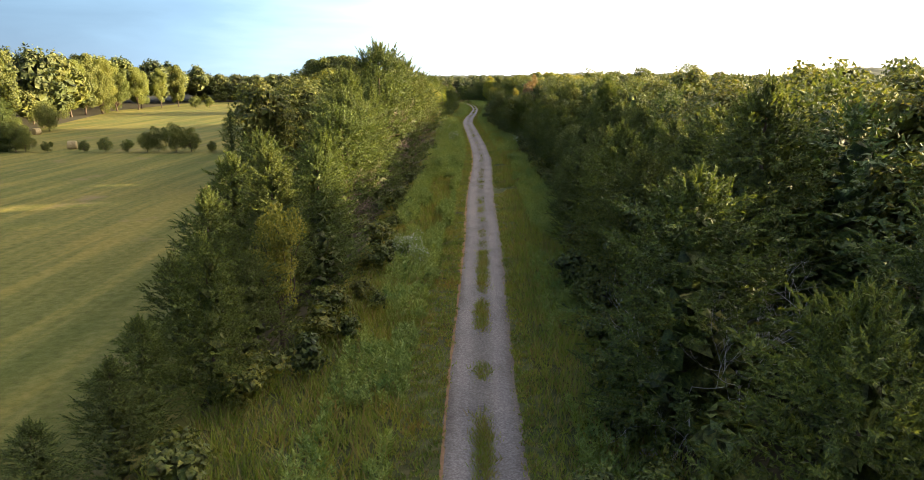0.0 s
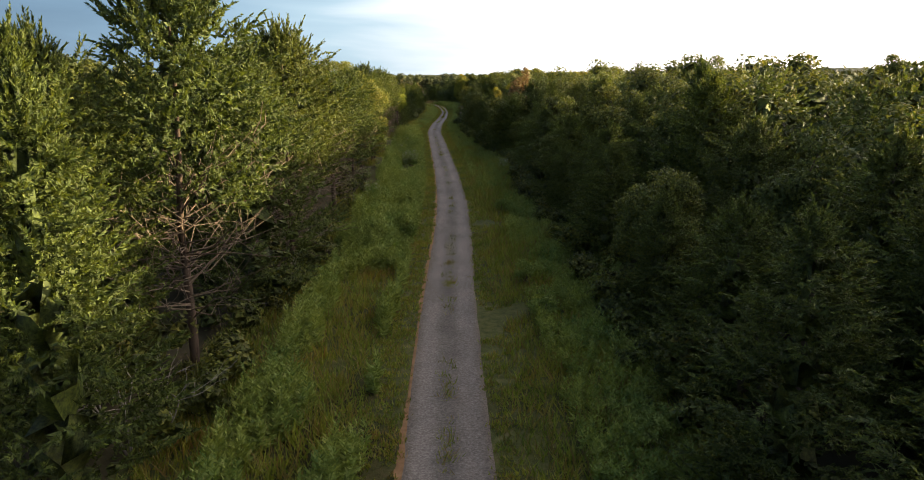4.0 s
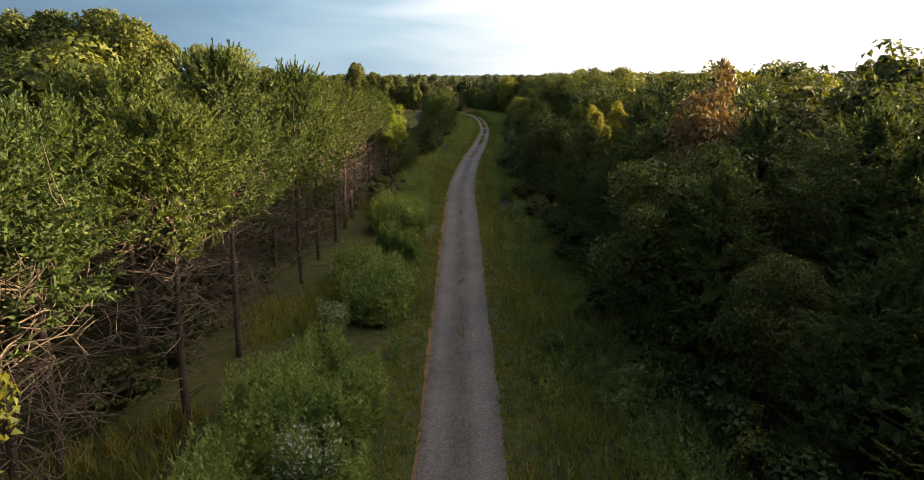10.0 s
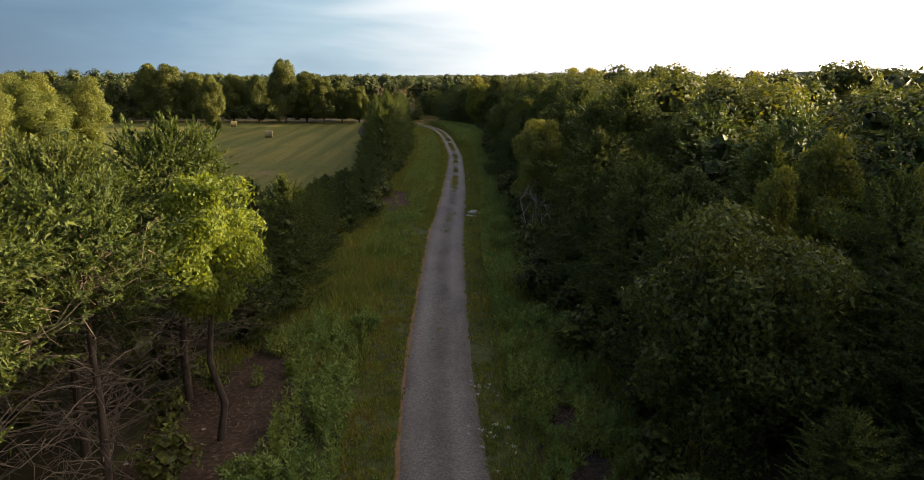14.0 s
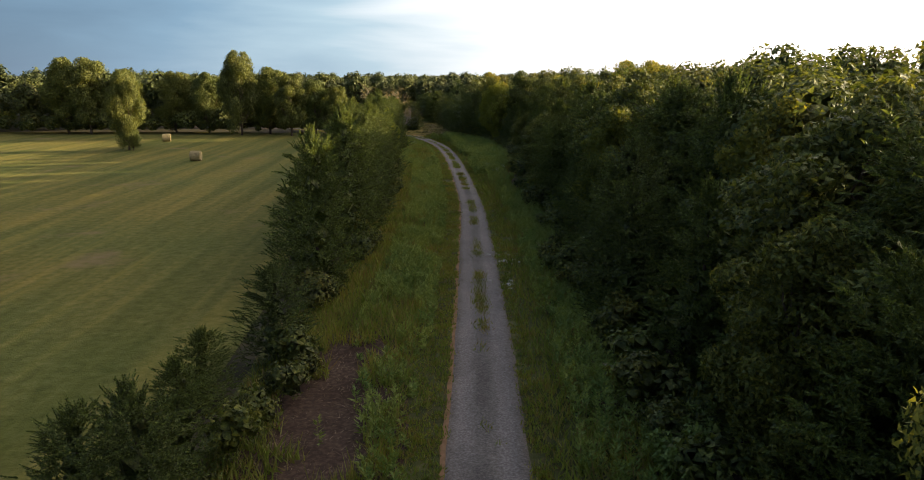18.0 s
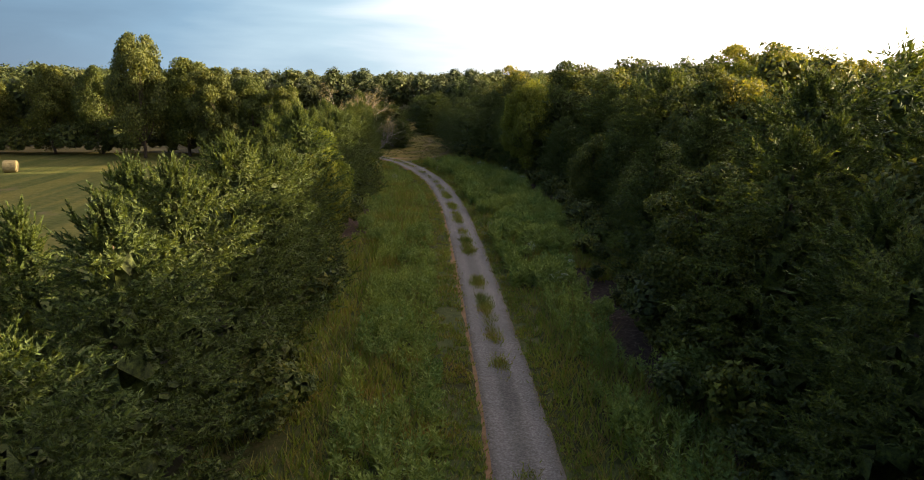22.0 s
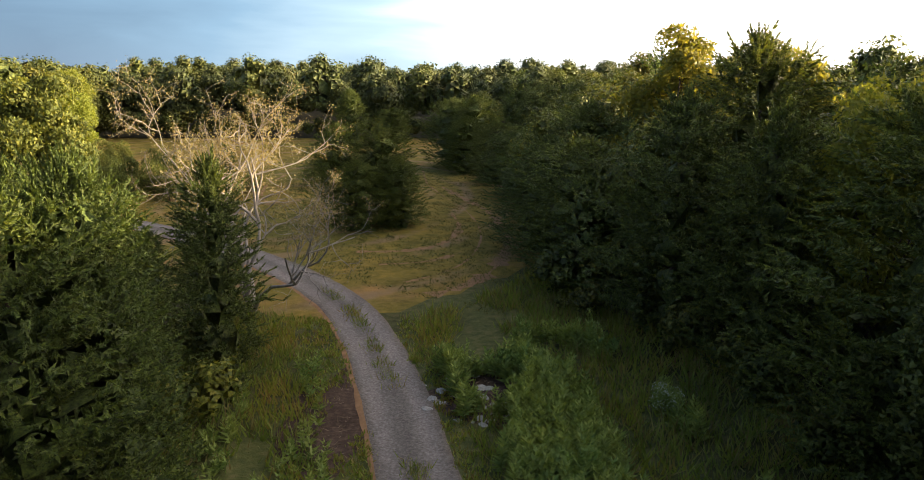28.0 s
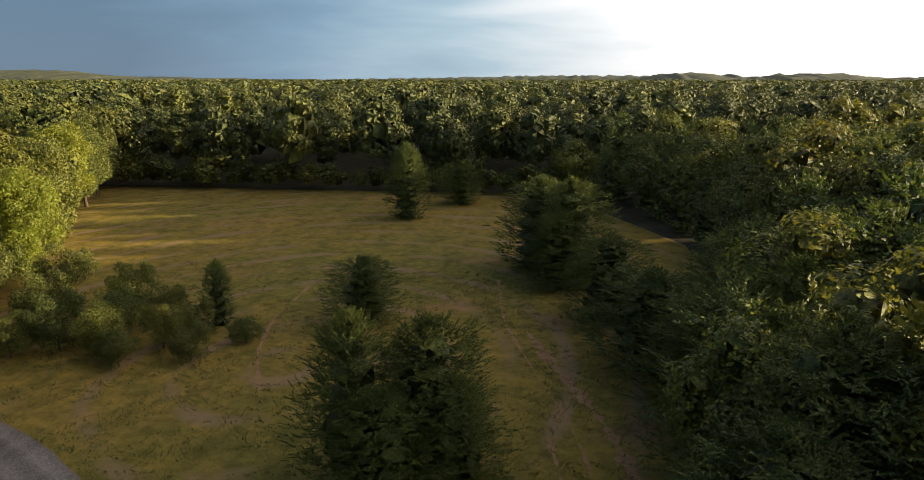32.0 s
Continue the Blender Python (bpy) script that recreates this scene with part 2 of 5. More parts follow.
M_LEAF = foliage("broad_leaves", BROAD_LEAF, [(0.8, 0.9, 0.85), (1.0, 1.0, 1.0), (1.12, 1.1, 0.86), (0.92, 1.0, 0.9), (1.18, 1.1, 0.8)], 0.32, gap_mottle=5.0)
M_GOLD = foliage("yellowing_leaves", GOLD_LEAF, [(0.85, 0.95, 0.9), (1.0, 1.0, 1.0), (1.15, 1.05, 0.8)], 0.52)
M_OLIVE = foliage("olive_leaves", [(0.125, 0.145, 0.036), (0.185, 0.205, 0.05), (0.235, 0.245, 0.064)], [(0.9, 0.95, 0.9), (1.0, 1.0, 1.0), (1.12, 1.05, 0.9)], 0.44)
M_LIME = foliage("bright_leaves", [(0.14, 0.17, 0.03), (0.20, 0.235, 0.04), (0.26, 0.27, 0.052)], [(0.9, 1, 0.9), (1.1, 1, 0.9)], 0.52)
M_CEDAR_WOOD = foliage("cedar_wood_foliage", CEDAR_LEAF, [(0.7, 0.85, 0.8), (1.0, 1.0, 1.0), (0.85, 0.92, 0.9), (1.4, 1.25, 0.85)], 0.25, patch="tree", gap_mottle=3.0)
M_LEAF_WOOD = foliage("mixed_wood_leaves", BROAD_LEAF, WOOD_TINT, 0.32, patch="tree", gap_mottle=3.0)
M_LEAF_FAR = foliage("far_leaves", [(0.060, 0.078, 0.023), (0.088, 0.104, 0.028), (0.122, 0.128, 0.036), (0.080, 0.096, 0.028)], WOOD_TINT, 0.12, patch="tree", gap_mottle=1.7)
M_BROWN = foliage("withered_leaves", [(0.16, 0.10, 0.04), (0.24, 0.15, 0.06), (0.30, 0.21, 0.08)], [(0.9, 0.9, 0.9), (1, 1, 1)], 0.25)
M_GOLD_DRY = foliage("dry_leaves", [(0.34, 0.29, 0.13), (0.40, 0.33, 0.15), (0.33, 0.22, 0.11)], [(0.9, 0.9, 0.9), (1, 1, 1)], 0.3)
M_GRASS = foliage("grass_blades", [(0.135, 0.180, 0.030), (0.185, 0.230, 0.040), (0.235, 0.268, 0.054), (0.250, 0.215, 0.085), (0.21, 0.155, 0.075)], [(0.66, 0.76, 0.7), (0.95, 1.0, 0.95), (1.1, 1.08, 0.9), (1.25, 1.0, 0.85)], 0.42, patch=0.35)
M_DRY_GRASS = foliage("dry_grass", [(0.11, 0.12, 0.034), (0.155, 0.155, 0.045), (0.22, 0.185, 0.07), (0.125, 0.14, 0.038)], [(0.7, 0.75, 0.7), (1.0, 1.0, 1.0), (1.25, 1.05, 0.9)], 0.25, patch=0.3)
M_WEED = foliage("weed_leaves", [(0.150, 0.205, 0.048), (0.225, 0.285, 0.068), (0.300, 0.345, 0.095)], [(0.65, 0.8, 0.8), (1.0, 1.0, 1.0), (1.25, 1.15, 0.95)], 0.3, patch=0.5)
M_FLOWER = foliage("white_flowers", [(0.45, 0.46, 0.40), (0.6, 0.6, 0.54)], [(1, 1, 1), (0.9, 0.9, 0.9)], 0.2)
M_BARK = solid("bark", [(0.3, (0.05, 0.035, 0.025)), (0.7, (0.14, 0.10, 0.075))], 6.0, 0.95, 0.6, stretch_by=(1, 1, 0.25))
M_DEAD = solid("bleached_wood", [(0.3, (0.20, 0.17, 0.145)), (0.7, (0.40, 0.35, 0.30))], 5.0, 0.9, 0.4, stretch_by=(1, 1, 0.3))
M_TWIG = solid("dry_twigs", [(0.3, (0.105, 0.08, 0.06)), (0.7, (0.27, 0.205, 0.15))], 5.0, 0.9, 0.3)
M_LITTER = solid("wood_chip_litter", [(0.3, (0.042, 0.026, 0.018)), (0.5, (0.078, 0.048, 0.032)), (0.72, (0.15, 0.10, 0.07))], 5.0, 0.95, 0.7, 18.0,
                 second=(0.5, [(0.35, (0.65, 0.6, 0.55)), (0.6, (1.0, 1.0, 1.0))]))
M_CHIP = foliage("wood_chips", [(0.20, 0.14, 0.09), (0.30, 0.22, 0.15), (0.13, 0.08, 0.05)], [(0.9, 0.9, 0.9), (1, 1, 1)], 0.05)
M_FLOOR = solid("forest_floor", [(0.3, (0.03, 0.028, 0.012)), (0.55, (0.06, 0.05, 0.025)), (0.75, (0.085, 0.065, 0.035))], 0.5, 0.95, 0.5, 4.0)
M_VERGE = solid("verge_turf", [(0.28, (0.045, 0.050, 0.016)), (0.5, (0.092, 0.098, 0.028)), (0.72, (0.155, 0.128, 0.058))], 2.6, 0.95, 0.9, 11.0,
                second=(0.12, [(0.33, (0.55, 0.46, 0.44)), (0.5, (0.85, 0.88, 0.82)), (0.65, (1.0, 0.95, 0.82))]))
M_GRAVEL = solid("gravel", [(0.3, (0.135, 0.116, 0.104)), (0.5, (0.212, 0.186, 0.168)), (0.72, (0.33, 0.298, 0.272))], 13.0, 0.95, 0.7, 35.0,
                 second=(0.8, [(0.30, (0.70, 0.68, 0.66)), (0.5, (0.93, 0.92, 0.91)), (0.7, (1.1, 1.07, 1.04))], (0.8, 0.25, 1)),
                 third=[(0.0, (0.80, 0.79, 0.76)), (0.18, (0.86, 0.85, 0.82)), (0.42, (1.12, 1.11, 1.10)), (0.68, (1.08, 1.07, 1.06)), (0.86, (0.86, 0.83, 0.79)), (1.0, (0.78, 0.70, 0.62))])
M_DIRT = solid("red_dirt", [(0.3, (0.20, 0.110, 0.052)), (0.7, (0.33, 0.185, 0.090))], 3.0, 0.95, 0.5, 15.0)
M_HAY = solid("hay", [(0.3, (0.22, 0.17, 0.08)), (0.7, (0.42, 0.33, 0.17))], 9.0, 0.95, 0.7, 30.0, stretch_by=(0.3, 1, 1))
M_PALE = solid("sun_bleached_wood", [(0.3, (0.38, 0.35, 0.31)), (0.7, (0.58, 0.54, 0.48))], 5.0, 0.9, 0.4, stretch_by=(1, 1, 0.3))
M_STONE = solid("pale_stone", [(0.3, (0.24, 0.22, 0.19)), (0.7, (0.5, 0.47, 0.42))], 4.0, 0.9, 0.5, 14.0)
M_HILL = solid("far_woods", [(0.35, (0.05, 0.06, 0.035)), (0.5, (0.075, 0.085, 0.05)), (0.65, (0.10, 0.10, 0.06))], 0.05, 0.95, 0)


def field_material(name="mown_field", turn=9.0, bare_from=0.60, rings=None):
    """Mown hay field: mower swathes along the field, dry and bare patches; rings: the middle of the mower's turns."""
    m, n, l = material(name)
    a = noise_tex(n, l, 1.6, 6.0, 0.7)
    r = ramp(n, [(0.32, (0.108, 0.108, 0.027)), (0.5, (0.152, 0.145, 0.038)), (0.7, (0.205, 0.18, 0.063))])
    l.new(a, r.inputs[0])
    swathe = noise_tex(n, l, 1.0, 3.0, 0.6, stretch_by=(0.4, 0.016, 1), turn=turn)
    rs = ramp(n, [(0.38, (0.94, 0.96, 0.94)), (0.5, (1.0, 1.0, 1.0)), (0.6, (1.06, 1.04, 1.02))] if rings else [(0.38, (0.78, 0.84, 0.76)), (0.5, (1.0, 1.0, 1.0)), (0.6, (1.32, 1.2, 1.14))])
    l.new(swathe, rs.inputs[0])
    col = mixrgb(n, l, 1.0, r.outputs[0], rs.outputs[0], "MULTIPLY")
    big = noise_tex(n, l, 0.045, 4.0, 0.6)
    rb = ramp(n, [(0.35, (0.85, 0.93, 0.85)), (0.65, (1.15, 1.05, 0.95))])
    l.new(big, rb.inputs[0])
    col = mixrgb(n, l, 1.0, col, rb.outputs[0], "MULTIPLY")
    bare = noise_tex(n, l, 0.11, 5.0, 0.65)
    rp = ramp(n, [(bare_from, (0, 0, 0)), (bare_from + 0.12, (0.75, 0.75, 0.75))])
    l.new(bare, rp.inputs[0])
    col = mixrgb(n, l, rp.outputs[0], col, (0.24, 0.165, 0.085))
    if rings:
        col = mixrgb(n, l, 1.0, col, (1.2, 0.98, 0.82), "MULTIPLY")
        mott = noise_tex(n, l, 0.55, 5.0, 0.7)
        rm = ramp(n, [(0.36, (0.68, 0.72, 0.68)), (0.5, (1.0, 1.0, 1.0)), (0.64, (1.32, 1.2, 1.1))])
        l.new(mott, rm.inputs[0])
        col = mixrgb(n, l, 1.0, col, rm.outputs[0], "MULTIPLY")
        tc = n.new("ShaderNodeTexCoord")
        mp = n.new("ShaderNodeMapping")
        mp.inputs["Location"].default_value = (-rings[0] * 0.55, -rings[1] * 0.4, 0)
        mp.inputs["Scale"].default_value = (0.55, 0.4, 1)
        l.new(tc.outputs["Object"], mp.inputs["Vector"])
        wv = n.new("ShaderNodeTexWave")
        wv.wave_type, wv.rings_direction = "RINGS", "Z"
        wv.inputs["Scale"].default_value, wv.inputs["Distortion"].default_value = 0.16, 3.5
        wv.inputs["Detail"].default_value, wv.inputs["Detail Scale"].default_value = 4.0, 0.5
        l.new(mp.outputs[0], wv.inputs["Vector"])
        where = noise_tex(n, l, 0.16, 4.0, 0.7)
        both_ = n.new("ShaderNodeMath")
        both_.operation = "MULTIPLY"
        l.new(wv.outputs["Fac"], both_.inputs[0])
        l.new(where, both_.inputs[1])
        rr = ramp(n, [(0.40, (0, 0, 0)), (0.56, (0.75, 0.75, 0.75))])
        l.new(both_.outputs[0], rr.inputs[0])
        col = mixrgb(n, l, rr.outputs[0], col, (0.25, 0.165, 0.09))
    p = n.new("ShaderNodeBsdfPrincipled")
    p.inputs["Roughness"].default_value = 0.95
    p.inputs["Specular IOR Level"].default_value = 0.1
    l.new(col, p.inputs["Base Color"])
    c = noise_tex(n, l, 7.0, 5.0, 0.7)
    bp = n.new("ShaderNodeBump")
    bp.inputs["Strength"].default_value, bp.inputs["Distance"].default_value = 0.8, 0.08
    l.new(c, bp.inputs["Height"])
    l.new(bp.outputs[0], p.inputs["Normal"])
    out = n.new("ShaderNodeOutputMaterial")
    l.new(p.outputs[0], out.inputs[0])
    return m


M_FIELD = field_material()
M_CLEARING = field_material("mown_clearing", 60.0, 0.58, (-14.0, 412.0))


# ---- mesh tools ----
def mesh_np(name, verts, faces, mat, smooth=False, tint=None):
    """A mesh from an array of vertices and an array of faces (all of one size)."""
    verts, faces = np.asarray(verts, np.float32), np.asarray(faces, np.int32)
    me = bpy.data.meshes.new(name)
    k = faces.shape[1]
    me.vertices.add(len(verts))
    me.vertices.foreach_set("co", verts.ravel())
    me.loops.add(faces.size)
    me.loops.foreach_set("vertex_index", faces.ravel())
    me.polygons.add(len(faces))
    me.polygons.foreach_set("loop_start", np.arange(0, faces.size, k, dtype=np.int32))
    me.update(calc_edges=True)
    if smooth:
        me.polygons.foreach_set("use_smooth", np.ones(len(faces), bool))
    me.materials.append(mat)
    if tint is not None:
        me.attributes.new("tint", "FLOAT", "POINT").data.foreach_set("value", np.asarray(tint, np.float32))
    me.validate()
    return me


def part(name, me, parent, label=""):
    ob = new(name, me)
    ob.parent = parent
    if label:
        tagged(ob, label)
    return ob


def unit(v):
    return v / np.maximum(np.linalg.norm(v, axis=-1, keepdims=True), 1e-9)


def diamonds(rng, p, d, length, width, bend=0.15):
    """Leaf-shaped quads from base points p along directions d."""
    n = len(p)
    side = unit(np.cross(d, rng.normal(size=(n, 3))))
    up = np.cross(side, d)
    L, W = np.broadcast_to(length, (n,))[:, None], np.broadcast_to(width, (n,))[:, None]
    mid = p + d * L * 0.45 + up * L * bend
    v = np.stack([p, mid + side * W / 2, p + d * L, mid - side * W / 2], 1).reshape(-1, 3)
    return v, np.arange(4 * n).reshape(-1, 4)


def sprigs(rng, p, d, length, width, face=None, loose=0.5):
    """Pointed three-cornered sprigs from base points p along directions d; face: the way that they turn their flat side."""
    n = len(p)
    if face is None:
        side = unit(np.cross(d, rng.normal(size=(n, 3))))
    else:
        nn = unit(face + rng.normal(size=(n, 3)) * loose)
        d = unit(d - nn * (np.sum(d * nn, 1, keepdims=True) * 0.85) + rng.normal(size=(n, 3)) * 0.05)
        side = unit(np.cross(d, nn))
    L, W = np.broadcast_to(length, (n,))[:, None], np.broadcast_to(width, (n,))[:, None]
    v = np.stack([p - side * W / 2, p + side * W / 2, p + d * L], 1).reshape(-1, 3)
    return v, np.arange(3 * n).reshape(-1, 3)


def inner(rng, n, place, size):
    """Large loose sprays that fill the inside of a crown; place(n) gives their middles."""
    p = place(n)
    d = unit(rng.normal(size=(n, 3)))
    s = size * (0.7 + 0.6 * rng.random(n))
    return sprigs(rng, p - d * s[:, None] * 0.4, d, s, s * 0.9)


GOLDEN = (1 + 5 ** 0.5) / 2
CORE_V = unit(np.array([(a, b * GOLDEN, 0) for a in (-1, 1) for b in (-1, 1)] + [(0, a, b * GOLDEN) for a in (-1, 1) for b in (-1, 1)] + [(b * GOLDEN, 0, a) for a in (-1, 1) for b in (-1, 1)]))
CORE_F = np.array([f for f in itertools.combinations(range(12), 3) if all(np.linalg.norm(CORE_V[a] - CORE_V[b]) < 1.2 for a, b in itertools.combinations(f, 2))])


def cores(rng, c, r):
    """The shaded, closely leaved inside of each clump: uneven lumps at c of radius r."""
    n = len(c)
    r = np.asarray(r, float).reshape(n, -1)[:, None, :]
    v = CORE_V[None] * (0.75 + 0.35 * rng.random((n, 12, 1))) * r + c[:, None, :]
    return v.reshape(-1, 3), (CORE_F[None] + 12 * np.arange(n)[:, None, None]).reshape(-1, 3)


def tube(points, radii, sides=6):
    """A tapered tube along points."""
    pts = np.asarray(points, float)
    rings = []
    for i, (p, r) in enumerate(zip(pts, radii)):
        t = unit(pts[min(i + 1, len(pts) - 1)] - pts[max(i - 1, 0)])
        a = unit(np.cross(t, (0.31, 0.93, 0.2)))
        b = np.cross(t, a)
        ang = np.arange(sides) * 2 * math.pi / sides
        rings.append(p + r * (np.cos(ang)[:, None] * a + np.sin(ang)[:, None] * b))
    v = np.concatenate(rings)
    f = []
    for i in range(len(pts) - 1):
        for j in range(sides):
            k = (j + 1) % sides
            f.append((i * sides + j, i * sides + k, (i + 1) * sides + k, (i + 1) * sides + j))
    return v, np.array(f)


def merge(chunks):
    vs, fs, o = [], [], 0
    for v, f in chunks:
        vs.append(v)
        fs.append(np.asarray(f) + o)
        o += len(v)
    return np.concatenate(vs), np.concatenate(fs)


def limb(rng, a, b, r0, r1, n=4, wob=0.06, sides=5):
    a, b = np.asarray(a, float), np.asarray(b, float)
    ln = np.linalg.norm(b - a)
    pts = [a + (b - a) * t + (rng.normal(size=3) * ln * wob if 0 < t < 1 else 0) for t in np.linspace(0, 1, n)]
    return tube(pts, np.linspace(r0, r1, n), sides)


def at(x, y, z=0.0, turn=0.0, s=1.0, sz=None):
    return Matrix.Translation((x, y, z)) @ Matrix.Rotation(turn, 4, "Z") @ Matrix.Diagonal((s, s, sz or s, 1))


class Kind:
    """A built thing and its copies: the first place takes the thing itself."""

    def __init__(self, build):
        self.build, self.ob = build, None

    def put(self, m, label="", group=""):
        if self.ob is None:
            self.ob = self.build()
            self.ob.matrix_basis = m
            ob = self.ob
        else:
            keep = self.ob.scale.copy()
            self.ob.scale = (1, 1, 1)
            ob = copy_thing(self.ob, m)
            self.ob.scale = keep
        if label or group:
            tagged(ob, label, "", group)
        return ob


# ---- trees; each is built 10 m tall ----
def cedar_crown(rng, nb, m, k, size, radius, bottom=0.04, full=0.55, lean=0.0, thin=0.46, ragged=0.17, core=0.36, fan=0.26):
    """nb upswept boughs; each bears m feathery plumes of k sprigs round a close, shaded inside; pointed top."""
    rel = lambda u: (u - bottom) / (1 - bottom)
    shape = lambda u: np.minimum(1.0, 0.55 + rel(u) / 0.3) * np.clip(1.04 - rel(u), 0.03, 1) ** full * np.clip((1.02 - rel(u)) / 0.14, 0.12, 1)
    u = bottom + (1 - bottom) * ((np.arange(nb) + rng.random(nb)) / nb) ** 0.92
    az = np.arange(nb) * 2.39996 + rng.normal(size=nb) * 0.35
    side = rng.random() * 6.283
    lump = 1 + 0.13 * np.sin(az + side) + 0.10 * np.sin(2 * az + 5 * u + side * 2) + rng.normal(size=nb) * ragged
    bl = radius * shape(u) * np.clip(lump, 0.55, 1.4)
    up = np.array([0, 0, 1.0])
    n = nb * m
    i = np.repeat(np.arange(nb), m)
    f = 0.30 + 0.72 * rng.random(n) ** 0.7
    out = np.stack([np.cos(az[i]), np.sin(az[i]), np.zeros(n)], 1)
    tan = np.stack([-np.sin(az[i]), np.cos(az[i]), np.zeros(n)], 1)
    w = rng.normal(size=n) * fan * bl[i] * (1.15 - 0.55 * f)
    slope = 0.04 + 0.44 * u + rng.normal(size=nb) * 0.10
    p = out * (bl[i] * f)[:, None] + tan * w[:, None]
    p[:, 2] = 10 * u[i] * 0.92 + bl[i] * (f * slope[i] + 0.22 * f ** 3) - np.abs(w) * 0.25 + rng.normal(size=n) * 0.13
    top = np.clip((u[i] - 0.82) / 0.18, 0, 1)[:, None]
    axis = unit(out * (0.75 - 0.6 * top) + tan * np.sign(w)[:, None] * 0.45 * rng.random((n, 1)) + up * (0.36 + 0.9 * top) + rng.normal(size=(n, 3)) * 0.22)
    ln = size * (0.6 + 0.8 * rng.random(n))
    a = np.repeat(np.arange(n), k)
    t = np.tile((np.arange(k) + 0.3) / k, n) + rng.random(n * k) * 0.06
    phi = rng.random(n * k) * 6.283
    s1 = unit(np.cross(axis, up + rng.normal(size=(n, 3)) * 0.3))
    s2 = np.cross(axis, s1)
    sd = s1[a] * np.cos(phi)[:, None] + s2[a] * np.sin(phi)[:, None] * 0.6
    q = p[a] + axis[a] * (ln[a] * t * 0.9)[:, None]
    d = unit(axis[a] * (0.55 + 0.6 * t[:, None]) + sd * (1.0 - 0.55 * t[:, None]))
    sl = ln[a] * 0.205 * (1.15 - 0.6 * t) * (0.7 + 0.6 * rng.random(n * k))
    chunks = [sprigs(rng, q, d, sl, sl * thin, unit(out[a] * 0.6 + up * 0.45 + sd * 0.8), 0.45)]
    # the closely leaved inside of each bough, and of the whole crown
    fc = 0.22 + 0.26 * rng.random(nb)
    cc = np.stack([np.cos(az) * bl * fc, np.sin(az) * bl * fc, 9.2 * u + bl * fc * slope], 1)
    chunks.append(cores(rng, cc, np.stack([0.06 + 0.06 * bl, 0.06 + 0.06 * bl, 0.05 + 0.04 * bl], 1)))
    if bottom < 0.3:
        h = np.linspace(bottom + 0.05, 0.82, 6)
        cr = radius * shape(h) * core
        chunks.append(cores(rng, np.stack([rng.normal(size=6) * 0.12, rng.normal(size=6) * 0.12, h * 9.6], 1), np.stack([cr, cr, np.full(6, 0.95)], 1)))
    v, g = merge(chunks)
    v[:, 2] = np.maximum(v[:, 2], 0.02) * 10 / v[:, 2].max()
    v[:, 0] += lean * v[:, 2] * 0.1
    return v, g


def cedar(seed, nb, m, k, size, radius, bottom=0.04, full=0.55, twigs=0, mat=None, lean=0.0, ragged=0.17, core=0.36, fan=0.26):
    def build():
        rng = np.random.default_rng(seed)
        root = tagged(new("cedar_tree"), "dark green red cedar with a ragged pointed crown", "tree", "cedars along the lane")
        part("crown", mesh_np("cedar_crown", *cedar_crown(rng, nb, m, k, size, radius, bottom, full, lean, ragged=ragged, core=core, fan=fan), mat or M_CEDAR), root)
        chunks = [limb(rng, (0, 0, -0.3), (lean * 0.9, 0, 9.3), 0.16, 0.02, 6, 0.006, 6)]
        part("trunk", mesh_np("cedar_trunk", *merge(chunks), M_BARK, True), root)
        if twigs:
            c = []
            for _ in range(twigs):
                h = 0.6 + rng.random() ** 0.7 * (10 * bottom + 0.1)
                a = rng.random() * 6.283
                ln = radius * (0.35 + 0.75 * rng.random())
                e = np.array((math.cos(a) * ln, math.sin(a) * ln, h + ln * (rng.random() * 0.75 - 0.1)))
                c.append(limb(rng, (0, 0, h), e, 0.024, 0.007, 4, 0.07, 3))
                for _ in range(3):
                    t = 0.35 + 0.6 * rng.random()
                    q = np.array((0, 0, h)) * (1 - t) + e * t
                    c.append(limb(rng, q, q + rng.normal(size=3) * 0.5 + np.array((0, 0, 0.12)), 0.012, 0.005, 3, 0.08, 3))
            part("deadwood", mesh_np("cedar_deadwood", *merge(c), M_TWIG), root, "bare dead lower limbs")
        return root
    return Kind(build)


